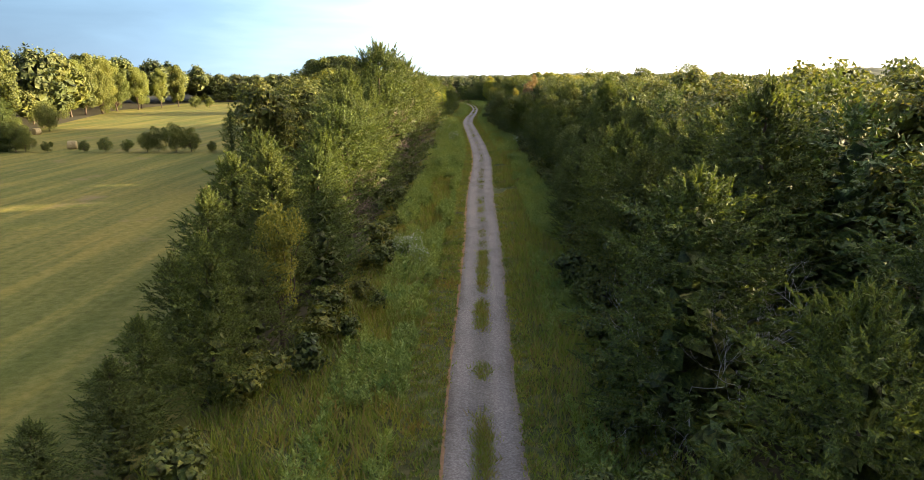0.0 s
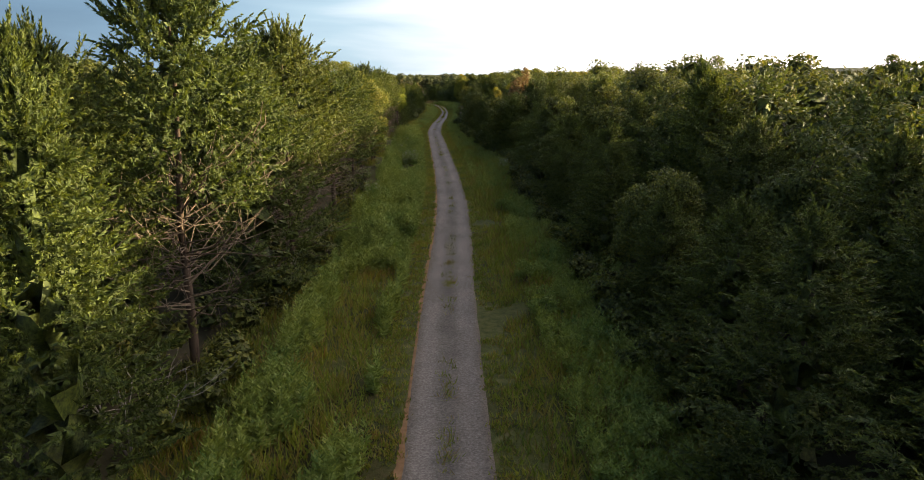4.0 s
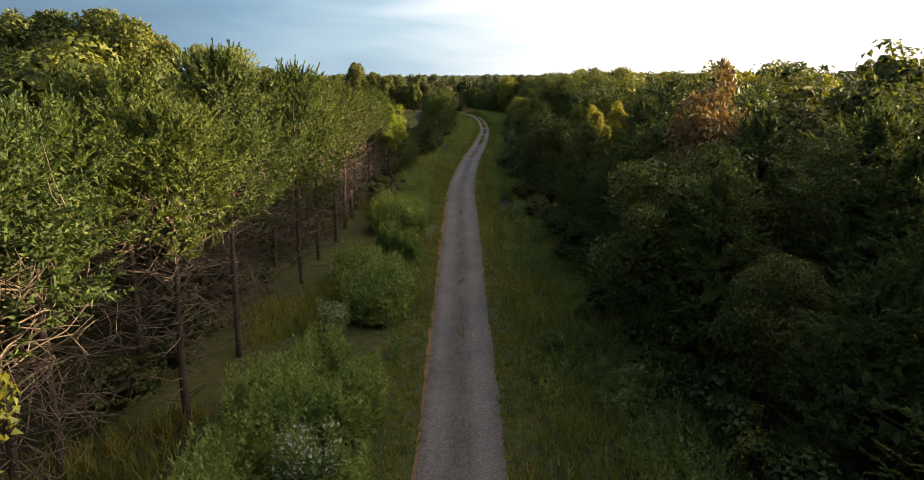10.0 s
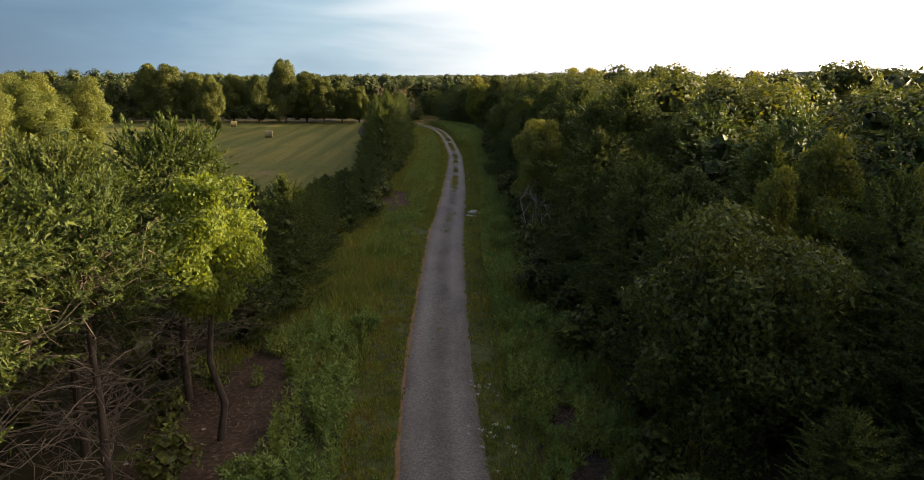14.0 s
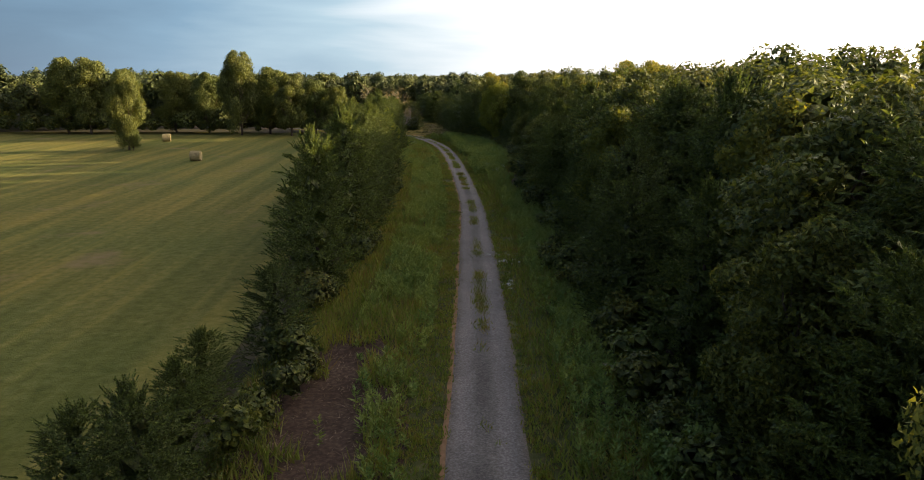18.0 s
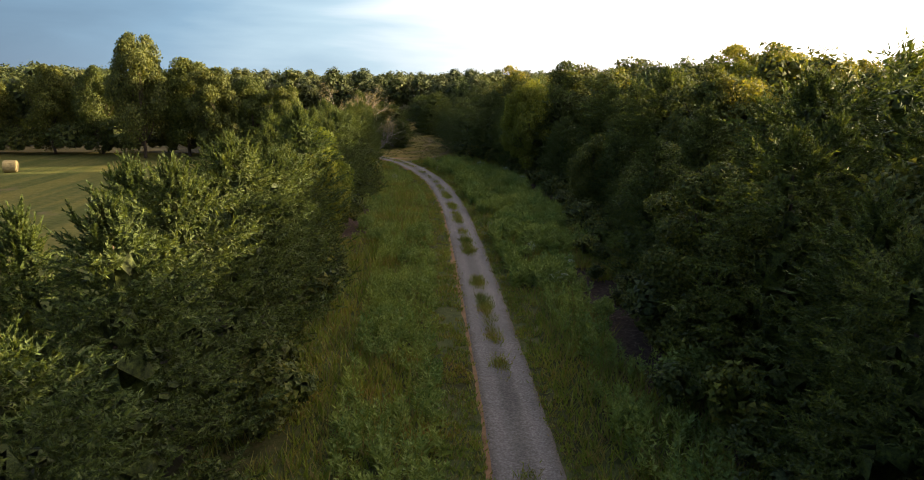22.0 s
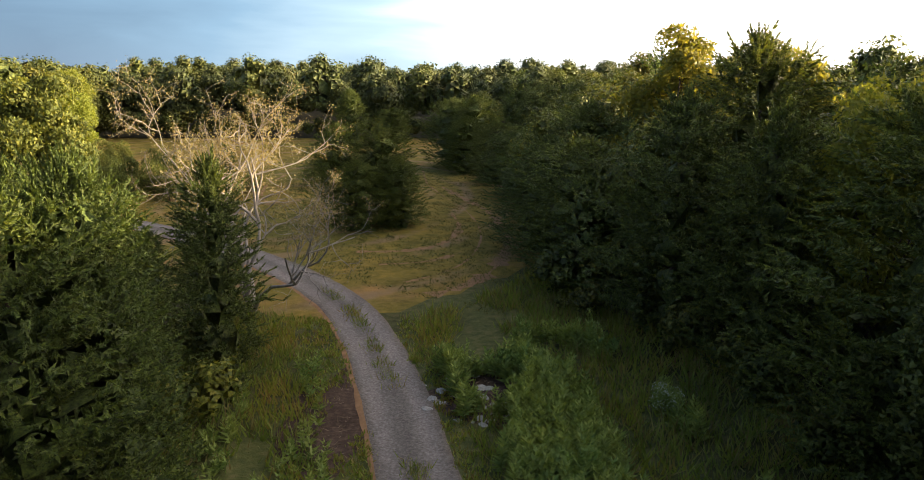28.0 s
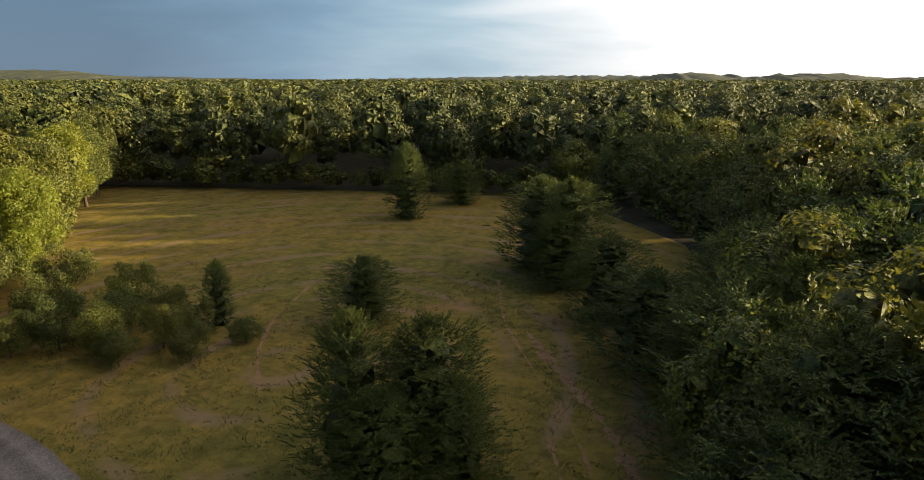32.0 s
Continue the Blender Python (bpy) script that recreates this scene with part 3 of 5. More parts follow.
def broadleaf(seed, clumps, per, size, radius, base=0.25, mat=None, name="oak_tree", label="broad green deciduous tree with a rounded crown", airy=0.0):
    def build():
        rng = np.random.default_rng(seed)
        root = tagged(new(name), label, "tree", "broadleaf trees")
        zc, hz = 10 * (base + 1) / 2, 10 * (1 - base) / 2
        d = unit(rng.normal(size=(clumps, 3)) + np.array((0, 0, 0.15)))
        rr = 0.42 + 0.38 * rng.random(clumps) ** 0.6
        c = d * rr[:, None] * np.array((radius, radius, hz)) * (1 + rng.normal(size=(clumps, 1)) * 0.1)
        c[:, 2] += zc
        c[:, 2] = np.minimum(c[:, 2], 9.4)
        cr = (0.75 + 0.6 * rng.random(clumps)) * radius * (0.30 - 0.06 * airy)
        i = np.repeat(np.arange(clumps), per)
        n = len(i)
        o = unit(rng.normal(size=(n, 3)) + unit(c[i] - np.array((0, 0, zc * 0.8))) * 0.5 + np.array((0, 0, 0.2)))
        p = c[i] + o * (cr[i] * (0.40 + 0.70 * rng.random(n) ** 0.6))[:, None] * np.array((1, 1, 0.85))
        dd = unit(o * 0.6 + rng.normal(size=(n, 3)) * 0.7 + np.array((0, 0, 0.05)))
        s = size * (0.65 + 0.7 * rng.random(n))
        leaves = merge([sprigs(rng, p, dd, s, s * 0.8, o, 0.6), cores(rng, c, cr * (0.22 - 0.1 * airy)), inner(rng, 1200, lambda m: unit(rng.normal(size=(m, 3))) * np.array((radius, radius, hz)) * (0.15 + 0.4 * rng.random((m, 1))) + np.array((0, 0, zc)), 0.26)])
        leaves[0][:, 2] = np.maximum(leaves[0][:, 2], 0.05)
        leaves[0][:, 2] *= 10 / leaves[0][:, 2].max()
        part("crown", mesh_np("leaf_crown", *leaves, mat or M_LEAF), root)
        ch = [limb(rng, (0, 0, -0.3), (0, 0, zc + hz * 0.4), 0.19, 0.05, 6, 0.012, 6)]
        for j in range(0, clumps, 2):
            h = min(c[j][2] - 0.6, 10 * base + rng.random() * 3.5)
            ch.append(limb(rng, (0, 0, max(1.0, h)), c[j], 0.07, 0.015, 4, 0.05, 4))
        part("trunk", mesh_np("leaf_trunk", *merge(ch), M_BARK, True), root)
        return root
    return Kind(build)


def lin(y, table):
    ys, vs = zip(*table)
    return float(np.interp(y, ys, vs))


# ---- plan ----
ROAD = [(-60, 0.3), (0, 0.5), (22, 0.62), (32, 0.8), (42, 1.1), (58, 1.62), (74, 1.8), (88, 2.2), (103, 2.8), (114, 3.05), (123, 3.1), (137, 2.95), (142, 2.88), (166, 2.4),
        (199, 1.72), (209, 1.62), (224, 2.1), (236, 2.55), (252, 3.55), (260, 4.0), (271, 4.5), (280, 4.86), (295, 5.4), (302, 5.40), (314, 5.24), (329, 4.95),
        (343, 4.44), (355, 3.48), (360, 2.9), (365.3, 1.92), (372.8, 0.3), (378.6, -1.44), (382.6, -2.9), (386.4, -5.4), (389.4, -7.9), (392.4, -10.7),
        (396.2, -14.8), (400, -19.9), (402, -22.6), (406, -32), (411, -48), (418, -75)]
ROAD_HALF = 1.24
ROAD_W = [(-60, 1.42), (40, 1.40), (80, 1.44), (200, 1.50), (245, 1.40), (275, 1.30), (300, 1.10), (350, 1.11), (420, 1.22)]
EDGE_R = [(-60, 5), (24, 5.6), (34, 7.2), (45, 8.2), (63, 9.6), (78, 11), (108, 11.2), (132, 12.2), (145, 13), (156, 11.2), (186, 10), (200, 9), (222, 9), (260, 10.2), (285, 11.5), (300, 12.5),
          (347, 15), (362, 14), (376, 11.3), (381, 8), (388, 5.4), (402, 6.5), (416, 9), (424, 13), (445, 15.5), (460, 11), (474, 1)]
LEFT_IN = [(-60, -9), (16, -9.5), (25, -9), (32, -7.2), (40, -6.2), (58, -5.8), (75, -7.2), (95, -6.5), (125, -7), (135, -10), (150, -10), (186, -8.8), (200, -7.7), (217, -7.7), (235, -6.2),
           (245, -4.4), (265, -4.4), (272, -3.2), (290, -3.6), (311, -3.2), (323, -4.2), (355, -4.4), (372, -6.3), (383, -8.6)]
LEFT_OUT = [(-60, -11), (20, -10.8), (32, -11.2), (42, -13), (60, -21), (80, -26), (130, -28), (190, -27), (210, -22), (235, -13), (245, -10.5), (265, -10.5), (272, -10), (281, -11.5), (298, -12), (306, -12), (335, -12), (355, -15), (372, -16), (383, -13)]
HEIGHT_L = [(-60, 8), (10, 3.4), (22, 3.8), (27, 5.4), (31, 7.5), (38, 9.5), (50, 11), (57, 12.5), (62, 15), (77, 15.5), (95, 14.5), (110, 13), (130, 13.5), (158, 14.5), (175, 13.5), (190, 12.5), (207, 11.5), (225, 9.5), (236, 6),
            (244, 3.4), (268, 3.2), (274, 6), (285, 10), (300, 9.6), (315, 9), (330, 8.6), (350, 9), (366, 8.0), (374, 6.0), (383, 4.2)]


HEIGHT_R = [(0, 1.05), (45, 1.15), (55, 0.92), (75, 1.0), (118, 1.08), (160, 1.05), (180, 1.05), (185, 0.84), (192, 0.84), (198, 1.0), (203, 1.0), (240, 1.08), (262, 1.15), (282, 1.05), (298, 1.12), (314, 1.08), (322, 1.0), (342, 1.0), (354, 1.08), (365, 1.26), (378, 1.15), (384, 0.82), (394, 0.86), (404, 1.0), (470, 1.05)]
CLEAR = [(15.2, 396.6, 3.2), (15.2, 389.2, 2.6), (15.6, 374.4, 2.4), (16.7, 261, 2.6), (14, 279, 2.6), (13.4, 190, 2.2), (12.6, 156, 2.4), (14.9, 121, 2.2), (12.8, 362, 2.4), (10.0, 237, 1.8), (13.8, 188, 2.4), (-5.2, 336, 2.2), (-5.2, 274, 2.0), (-3.6, 333.5, 2.2), (20, 398, 4.0), (25, 399.5, 4.0), (10.4, 27.0, 3.3), (9.2, 23.0, 3.0), (10.2, 231, 2.0), (14.2, 206, 2.2)]


def strip(name, left, right, mat, z, label):
    """A ground strip between two lists of points."""
    v = [(x, y, z) for pair in zip(left, right) for x, y in pair]
    f = [(2 * i, 2 * i + 1, 2 * i + 3, 2 * i + 2) for i in range(len(left) - 1)]
    ob = new(name, mesh_np(name, v, f, mat))
    return tagged(ob, label, name.split("_")[0], kind="structure")


def smooth_road(step=1.5):
    pts = np.array([(x, y) for y, x in ROAD], float)
    seg = np.r_[0, np.cumsum(np.linalg.norm(np.diff(pts, axis=0), axis=1))]
    s = np.arange(0, seg[-1], step)
    c = np.stack([np.interp(s, seg, pts[:, 0]), np.interp(s, seg, pts[:, 1])], 1)
    for _ in range(6):
        c[1:-1] = (c[:-2] + 2 * c[1:-1] + c[2:]) / 4
    t = unit(np.gradient(c, axis=0))
    return c, np.stack([t[:, 1], -t[:, 0]], 1)


ROAD_C, ROAD_N = smooth_road()


def road_dist(x, y):
    """Signed way from the lane's middle; right is positive."""
    d = np.hypot(ROAD_C[:, 0] - x, ROAD_C[:, 1] - y)
    i = int(d.argmin())
    return float((x - ROAD_C[i, 0]) * ROAD_N[i, 0] + (y - ROAD_C[i, 1]) * ROAD_N[i, 1])


rs = np.random.default_rng(5)
# ground to the horizon
gx = np.concatenate([[-4800, -2000, -800], np.arange(-300, 301, 20), [800, 2000, 4800]])
gy = np.concatenate([[-4800, -1500, -300], np.arange(-100, 601, 20), [900, 2000, 4800]])
GX, GY = np.meshgrid(gx, gy)
gv = np.stack([GX.ravel(), GY.ravel(), np.full(GX.size, -0.06)], 1)
W = len(gx)
gf = [(j * W + i, j * W + i + 1, (j + 1) * W + i + 1, (j + 1) * W + i) for j in range(len(gy) - 1) for i in range(W - 1)]
tagged(new("ground", mesh_np("ground", gv, gf, M_FLOOR)), "dark leaf-littered woodland floor", "ground", kind="structure")


def sheet(name, outline, mat, z, label, category):
    bm = bmesh.new()
    bm.faces.new([bm.verts.new((x, y, z)) for x, y in outline])
    bmesh.ops.triangulate(bm, faces=bm.faces[:])
    me = bpy.data.meshes.new(name)
    bm.to_mesh(me)
    bm.free()
    me.materials.append(mat)
    return tagged(new(name, me), label, category, kind="structure")


sheet("field_near", [(-9.6, -60), (-9.6, 24), (-10.6, 34), (-11.5, 42), (-12.5, 60), (-14, 80), (-16, 100), (-24, 126), (-130, 126), (-130, -60)], M_FIELD, -0.02, "close-mown olive green hay field with mower lines", "field")
sheet("field_far", [(-27, 126.0), (-22, 190), (-13, 212), (-8.4, 235), (-6.8, 250), (-7.2, 268), (-9, 290), (-10, 311), (-16, 355), (-18, 392), (-60, 396), (-140, 400), (-136, 290), (-100, 165), (-98, 126.0)],
      M_FIELD, -0.018, "close-mown hay field with long strips of low sunlight", "field")
sheet("field_end", [(-72, 476), (2, 476), (14, 446), (14, 424), (13, 405), (13, 396), (10.5, 393.5), (8.6, 393), (7.2, 390.6), (5.6, 390.1), (4.4, 387.6), (3.0, 387), (2.0, 384.6), (0.8, 384.2), (-0.6, 381.8), (-3, 381.5), (-5, 380), (-8, 383), (-14, 386), (-30, 402), (-40, 412), (-48, 428), (-62, 446), (-72, 474)], M_CLEARING, -0.003, "mown clearing of dry olive grass at the lane's bend", "field")
left = [(lin(y, LEFT_IN) - 1.5, y) for y in range(-60, 397, 4)]
right = [(lin(y, EDGE_R) + 1.0, y) for y in range(-60, 397, 4)]
strip("verge_turf", left, right, M_VERGE, -0.008, "rough grass verge along the gravel lane")

# cleared ground under chips and dead leaves: x, y, half width, half length
LITTER = [(-1.9, 253, 2.5, 11.5), (11.0, 252, 2.6, 13), (-6.2, 206, 2.6, 8), (-3.6, 335, 1.7, 8), (6.2, 193, 1.3, 15), (11.6, 312, 2.0, 14), (-1.6, 371.5, 1.3, 3.5), (13.6, 352, 2.2, 9), (3.3, 373.2, 1.7, 1.9)]


def in_litter(x, y, grow=1.0):
    return any(((x - a) / b) ** 2 + ((y - c) / d) ** 2 < grow + 0.9 * noise.noise(Vector((x * 0.7, y * 0.45, 11.0))) for a, c, b, d in LITTER)


def litter_patch(x, y, a, b):
    ring = [(x + math.cos(q) * a * (1 + 0.28 * noise.noise(Vector((math.cos(q) * 2, math.sin(q) * 3, y)))), y + math.sin(q) * b * (1 + 0.22 * noise.noise(Vector((math.cos(q) * 3, math.sin(q) * 2, x + y))))) for q in np.linspace(0, 2 * math.pi, 48, endpoint=False)]
    return sheet("ground_litter", ring, M_LITTER, -0.004, "bare ground under wood chips and dead leaves", "ground")


for spot in LITTER:
    litter_patch(spot[0], spot[1], spot[2] * 1.1, spot[3] * 1.06)

# worn dirt lines where machines turn in the clearing
def dirt_line(points, width, seed):
    pts = np.array(points, float)
    seg = np.r_[0, np.cumsum(np.linalg.norm(np.diff(pts, axis=0), axis=1))]
    q = np.arange(0, seg[-1], 0.3)
    c = np.stack([np.interp(q, seg, pts[:, 0]), np.interp(q, seg, pts[:, 1])], 1)
    for _ in range(40):
        c[1:-1] = (c[:-2] + 2 * c[1:-1] + c[2:]) / 4
    d = unit(np.gradient(c, axis=0))
    wide = np.array([width * max(0.04, 0.45 + 0.9 * noise.noise(Vector((a * 0.5, b * 0.5, seed))) + 0.8 * noise.noise(Vector((a * 2.1, b * 2.1, seed)))) for a, b in c])[:, None]
    side = np.stack([d[:, 1], -d[:, 0]], 1)
    strip("ground_dirt", [tuple(p) for p in c - side * wide], [tuple(p) for p in c + side * wide], M_DIRT, 0.004, "thin worn line of bare reddish dirt in mown grass")


dirt_line([(0.6, 384.4), (2.8, 386.4), (4.0, 390), (4.7, 394), (5.0, 398), (4.6, 402), (3.7, 407), (1.6, 413), (-0.6, 420)], 0.6, 3.0)
dirt_line([(-0.8, 386.6), (1.4, 388.6), (2.6, 392), (3.2, 397), (2.9, 402), (2.0, 407), (0.2, 413), (-2.0, 421), (-3.2, 432)], 0.16, 9.0)
dirt_line([(-4.4, 393.2), (-2.0, 393.0), (0.2, 394.2), (1.4, 397), (1.7, 401), (0.9, 406)], 0.4, 14.0)
dirt_line([(-14, 409), (-16.2, 414), (-17.5, 420), (-17.6, 428)], 0.22, 21.0)
dirt_line([(-2.6, 390.2), (0.4, 390.6), (2.0, 393.4)], 0.26, 27.0)

# the lane: worn wheel tracks, a little lower than its crown
n_across = 15
rv, across, off = [], [], np.linspace(-1, 1, n_across)
for (cx, cy), (nx, ny) in zip(ROAD_C, ROAD_N):
    half = lin(cy, ROAD_W)
    for o in off:
        w = o * half * (1 + 0.05 * noise.noise(Vector((cx * 0.3, cy * 0.3, o * 2)))) if abs(o) < 1 else o * half * (1 + 0.07 * noise.noise(Vector((cx * 0.6, cy * 0.6, o * 9))))
        rv.append((cx + nx * w, cy + ny * w, 0.045 - 0.03 * math.exp(-((abs(o) - 0.55) / 0.2) ** 2) - (0.045 if abs(o) == 1 else 0)))
        across.append(abs(o))
rf = [(i * n_across + j, i * n_across + j + 1, (i + 1) * n_across + j + 1, (i + 1) * n_across + j) for i in range(len(ROAD_C) - 1) for j in range(n_across - 1)]
tagged(new("road", mesh_np("road", rv, rf, M_GRAVEL, True, tint=across)), "single-track grey gravel lane with worn wheel tracks", "road", kind="structure")

# far ridges
def ridge(name, y0, depth, crest, seed, x0=-2600, x1=2600):
    nx, ny = 420, 9
    X = np.linspace(x0, x1, nx)
    v = []
    for j in range(ny):
        t = j / (ny - 1)
        for i, x in enumerate(X):
            h = crest(x) * math.sin(t * math.pi) + 9 * noise.noise(Vector((x * 0.03, j * 1.7, seed))) * (0.3 + math.sin(t * math.pi))
            v.append((x, y0 + depth * t + 40 * noise.noise(Vector((x * 0.004, j, seed + 3))), h - 4))
    f = [(j * nx + i, j * nx + i + 1, (j + 1) * nx + i + 1, (j + 1) * nx + i) for j in range(ny - 1) for i in range(nx - 1)]
    tagged(new(name, mesh_np(name, v, f, M_HILL)), "distant wooded ridge on the horizon", "hill", kind="structure")


ridge("backdrop_hills", 2600, 900, lambda x: 10 + 26 * math.exp(-((x - 480) / 170) ** 2) + 24 * math.exp(-((x - 900) / 190) ** 2) + 45 * math.exp(-((x - 1700) / 330) ** 2) + 40 * math.exp(-((x + 2050) / 380) ** 2), 2.0)
ridge("backdrop_hills_far", 3600, 900, lambda x: 20 + 10 * math.sin(x * 0.0021 + 1), 7.0, -3800, 3800)

# ---- tree kinds ----
NEAR_C = [cedar(11, 104, 11, 36, 0.72, 2.9, 0.03, 0.66, ragged=0.2), cedar(12, 108, 11, 36, 0.72, 3.1, 0.02, 0.58, ragged=0.2), cedar(13, 96, 11, 36, 0.68, 2.5, 0.03, 0.76, ragged=0.2), cedar(14, 108, 11, 36, 0.74, 3.2, 0.02, 0.56, lean=0.3, ragged=0.22), cedar(15, 104, 11, 36, 0.72, 2.9, 0.02, 0.66, lean=-0.3, ragged=0.22)]
FULL_C = [cedar(16, 170, 12, 30, 0.60, 3.2, 0.0, 0.48, ragged=0.06, core=0.66, fan=0.32), cedar(17, 180, 12, 30, 0.60, 3.5, 0.0, 0.44, ragged=0.06, core=0.66, fan=0.32)]
HIGH_C = [cedar(18, 92, 11, 36, 0.76, 3.2, 0.36, 0.50, 90), cedar(19, 88, 11, 36, 0.76, 3.0, 0.40, 0.54, 90)]
BARE_C = [cedar(21, 54, 11, 36, 0.72, 2.4, 0.68, 0.48, 110), cedar(22, 58, 11, 36, 0.72, 2.6, 0.64, 0.48, 105), cedar(23, 64, 11, 36, 0.70, 2.4, 0.60, 0.52, 100)]
NEAR_B = [broadleaf(41, 48, 480, 0.18, 3.0, 0.06), broadleaf(42, 52, 480, 0.18, 3.4, 0.04), broadleaf(43, 46, 480, 0.175, 2.7, 0.05)]
OAK_B = [broadleaf(44, 64, 470, 0.18, 3.0, 0.0), broadleaf(45, 60, 470, 0.18, 2.7, 0.0)]
GOLD_B = [broadleaf(61, 50, 470, 0.175, 3.1, 0.06, M_GOLD, "yellow_tree", "tree with yellowing airy crown catching sun", 0.5), broadleaf(62, 46, 470, 0.175, 2.7, 0.07, M_GOLD, "yellow_tree", "tree with yellowing airy crown catching sun", 0.5)]
OLIVE_B = [broadleaf(69, 52, 620, 0.13, 3.2, 0.10, M_OLIVE, "sunlit_tree", "tree with airy olive-green crown lit by low sun", 0.6), broadleaf(70, 48, 620, 0.13, 2.9, 0.12, M_OLIVE, "sunlit_tree", "tree with airy olive-green crown lit by low sun", 0.6)]
SAPLING_B = [broadleaf(65, 40, 300, 0.15, 2.6, 0.42, M_LIME, "young_tree", "bright yellow-green young tree on thin bare stems", 0.8)]
LIME_B = [broadleaf(64, 50, 450, 0.175, 3.0, 0.08, M_LIME, "young_tree", "bright green leafy tree at the wood's edge", 0.4)]
BUSH_B = [broadleaf(66, 34, 300, 0.24, 5.0, 0.0, None, "bush", "low rounded leafy green bush"), broadleaf(67, 32, 300, 0.24, 4.4, 0.0, None, "bush", "low rounded leafy green bush")]
MID_SPOTS = {"cedar": [], "broad": []}


def sunny_gap(x, y):
    """A gap in the wood through which low sun reaches the bare cedars across the lane."""
    return 9 < x < 90 and abs(y - 188 - (x - 10) * 0.25) < 5.0


def tree(kinds, x, y, h, wide=1.0):
    k = kinds[rs.integers(0, len(kinds))]
    s = h / 10
    return k.put(at(x, y, -0.02, rs.random() * 6.283, s * wide, s))


# right woods, edge rows in detail
y = -6.0
while y < 476:
    e = lin(y, EDGE_R)
    depth = 1.6
    for row in range(4):
        x = e + depth + rs.normal() * 0.7
        yy = y + rs.normal() * 1.1
        hh = (9.2 + 0.8 * row ** 0.5 + rs.normal() * 1.25) * (0.84, 1.0, 1.06, 1.08)[row] * lin(y, HEIGHT_R)
        hh = min(hh, 12.0 + 1.6 * rs.random())
        if any(math.hypot(x - a, yy - b) < c for a, b, c in CLEAR) or (row > 1 and sunny_gap(x, yy)):
            pass
        elif row < 2 and y < 384:
            tree(NEAR_C if rs.random() < 0.72 or y < 80 else NEAR_B, x, yy, hh, 0.95 + 0.25 * rs.random())
        else:
            MID_SPOTS["cedar" if rs.random() < 0.55 else "broad"].append((x, yy, hh, 1.0 + 0.25 * rs.random()))
        depth += 3.8 + rs.random() * 1.0
    y += 4.6 + rs.random() * 1.1
# left row, tree by tree
def plant_row(kinds, spots):
    for x, y, h, w in spots:
        tree(kinds, x, y, h, w)


plant_row(NEAR_C, ((-11.7, 20.6, 3.4, 1.3), (-10.7, 23.2, 4.2, 1.2), (-11.0, 26.0, 4.6, 1.1), (-9.4, 28.5, 7.0, 0.9), (-11.2, 30.2, 5.8, 1.0), (-8.9, 31.8, 5.4, 1.0), (-9.4, 38.0, 9.3, 1.05), (-11.8, 35.6, 7.6, 1.0), (-8.2, 42.6, 8.8, 1.0), (-12.6, 42.0, 8.6, 1.0),
                   (-12.4, 47.6, 9.4, 0.9), (-8.6, 47.4, 9.6, 1.05), (-7.8, 65.8, 12.2, 0.95), (-10.3, 70.0, 13.5, 0.85), (-11.6, 74.0, 13.8, 0.85), (-7.6, 85.0, 12.6, 0.95), (-11.2, 88.5, 13.8, 0.85)))
plant_row(HIGH_C, ((-8.4, 53.0, 10.8, 1.0), (-8.8, 57.6, 11.8, 1.0), (-8.5, 77.6, 16.4, 0.85), (-7.4, 92.8, 15.2, 0.85), (-6.8, 108.4, 12.4, 1.15), (-10.2, 103.5, 12.6, 1.0), (-8.4, 98.6, 11.8, 1.0), (-11.2, 113.0, 12.6, 1.0), (-11.6, 123.4, 11.4, 1.0), (-10.4, 127.4, 12.4, 1.0), (-7.6, 130.0, 13.0, 0.8),
                   (-8.9, 160.2, 14.0, 0.85), (-7.2, 167.2, 13.4, 0.75), (-10.2, 202.4, 11.0, 0.95), (-8.2, 206.8, 11.5, 0.95)))
plant_row(BARE_C, ((-7.6, 140.6, 12.0, 0.95), (-7.0, 149.0, 11.8, 0.95), (-9.6, 145.6, 12.0, 0.95), (-10.6, 153.4, 13.0, 0.95), (-7.2, 155.4, 10.8, 0.95), (-9.8, 171.0, 13.0, 0.9), (-7.4, 173.0, 11.8, 0.95), (-7.2, 178.2, 12.4, 0.95), (-7.4, 183.2, 11.7, 0.95), (-7.6, 187.6, 11.8, 0.95), (-8.0, 192.6, 11.2, 0.95), (-7.6, 198.2, 10.6, 0.95),
                   (-11.0, 178.5, 12.6, 0.95), (-10.8, 184.5, 12.2, 0.95), (-11.0, 190.5, 12.0, 0.95), (-10.6, 196.5, 11.5, 0.95), (-10.6, 164.8, 12.6, 0.95), (-11.2, 138.0, 12.4, 0.95)))
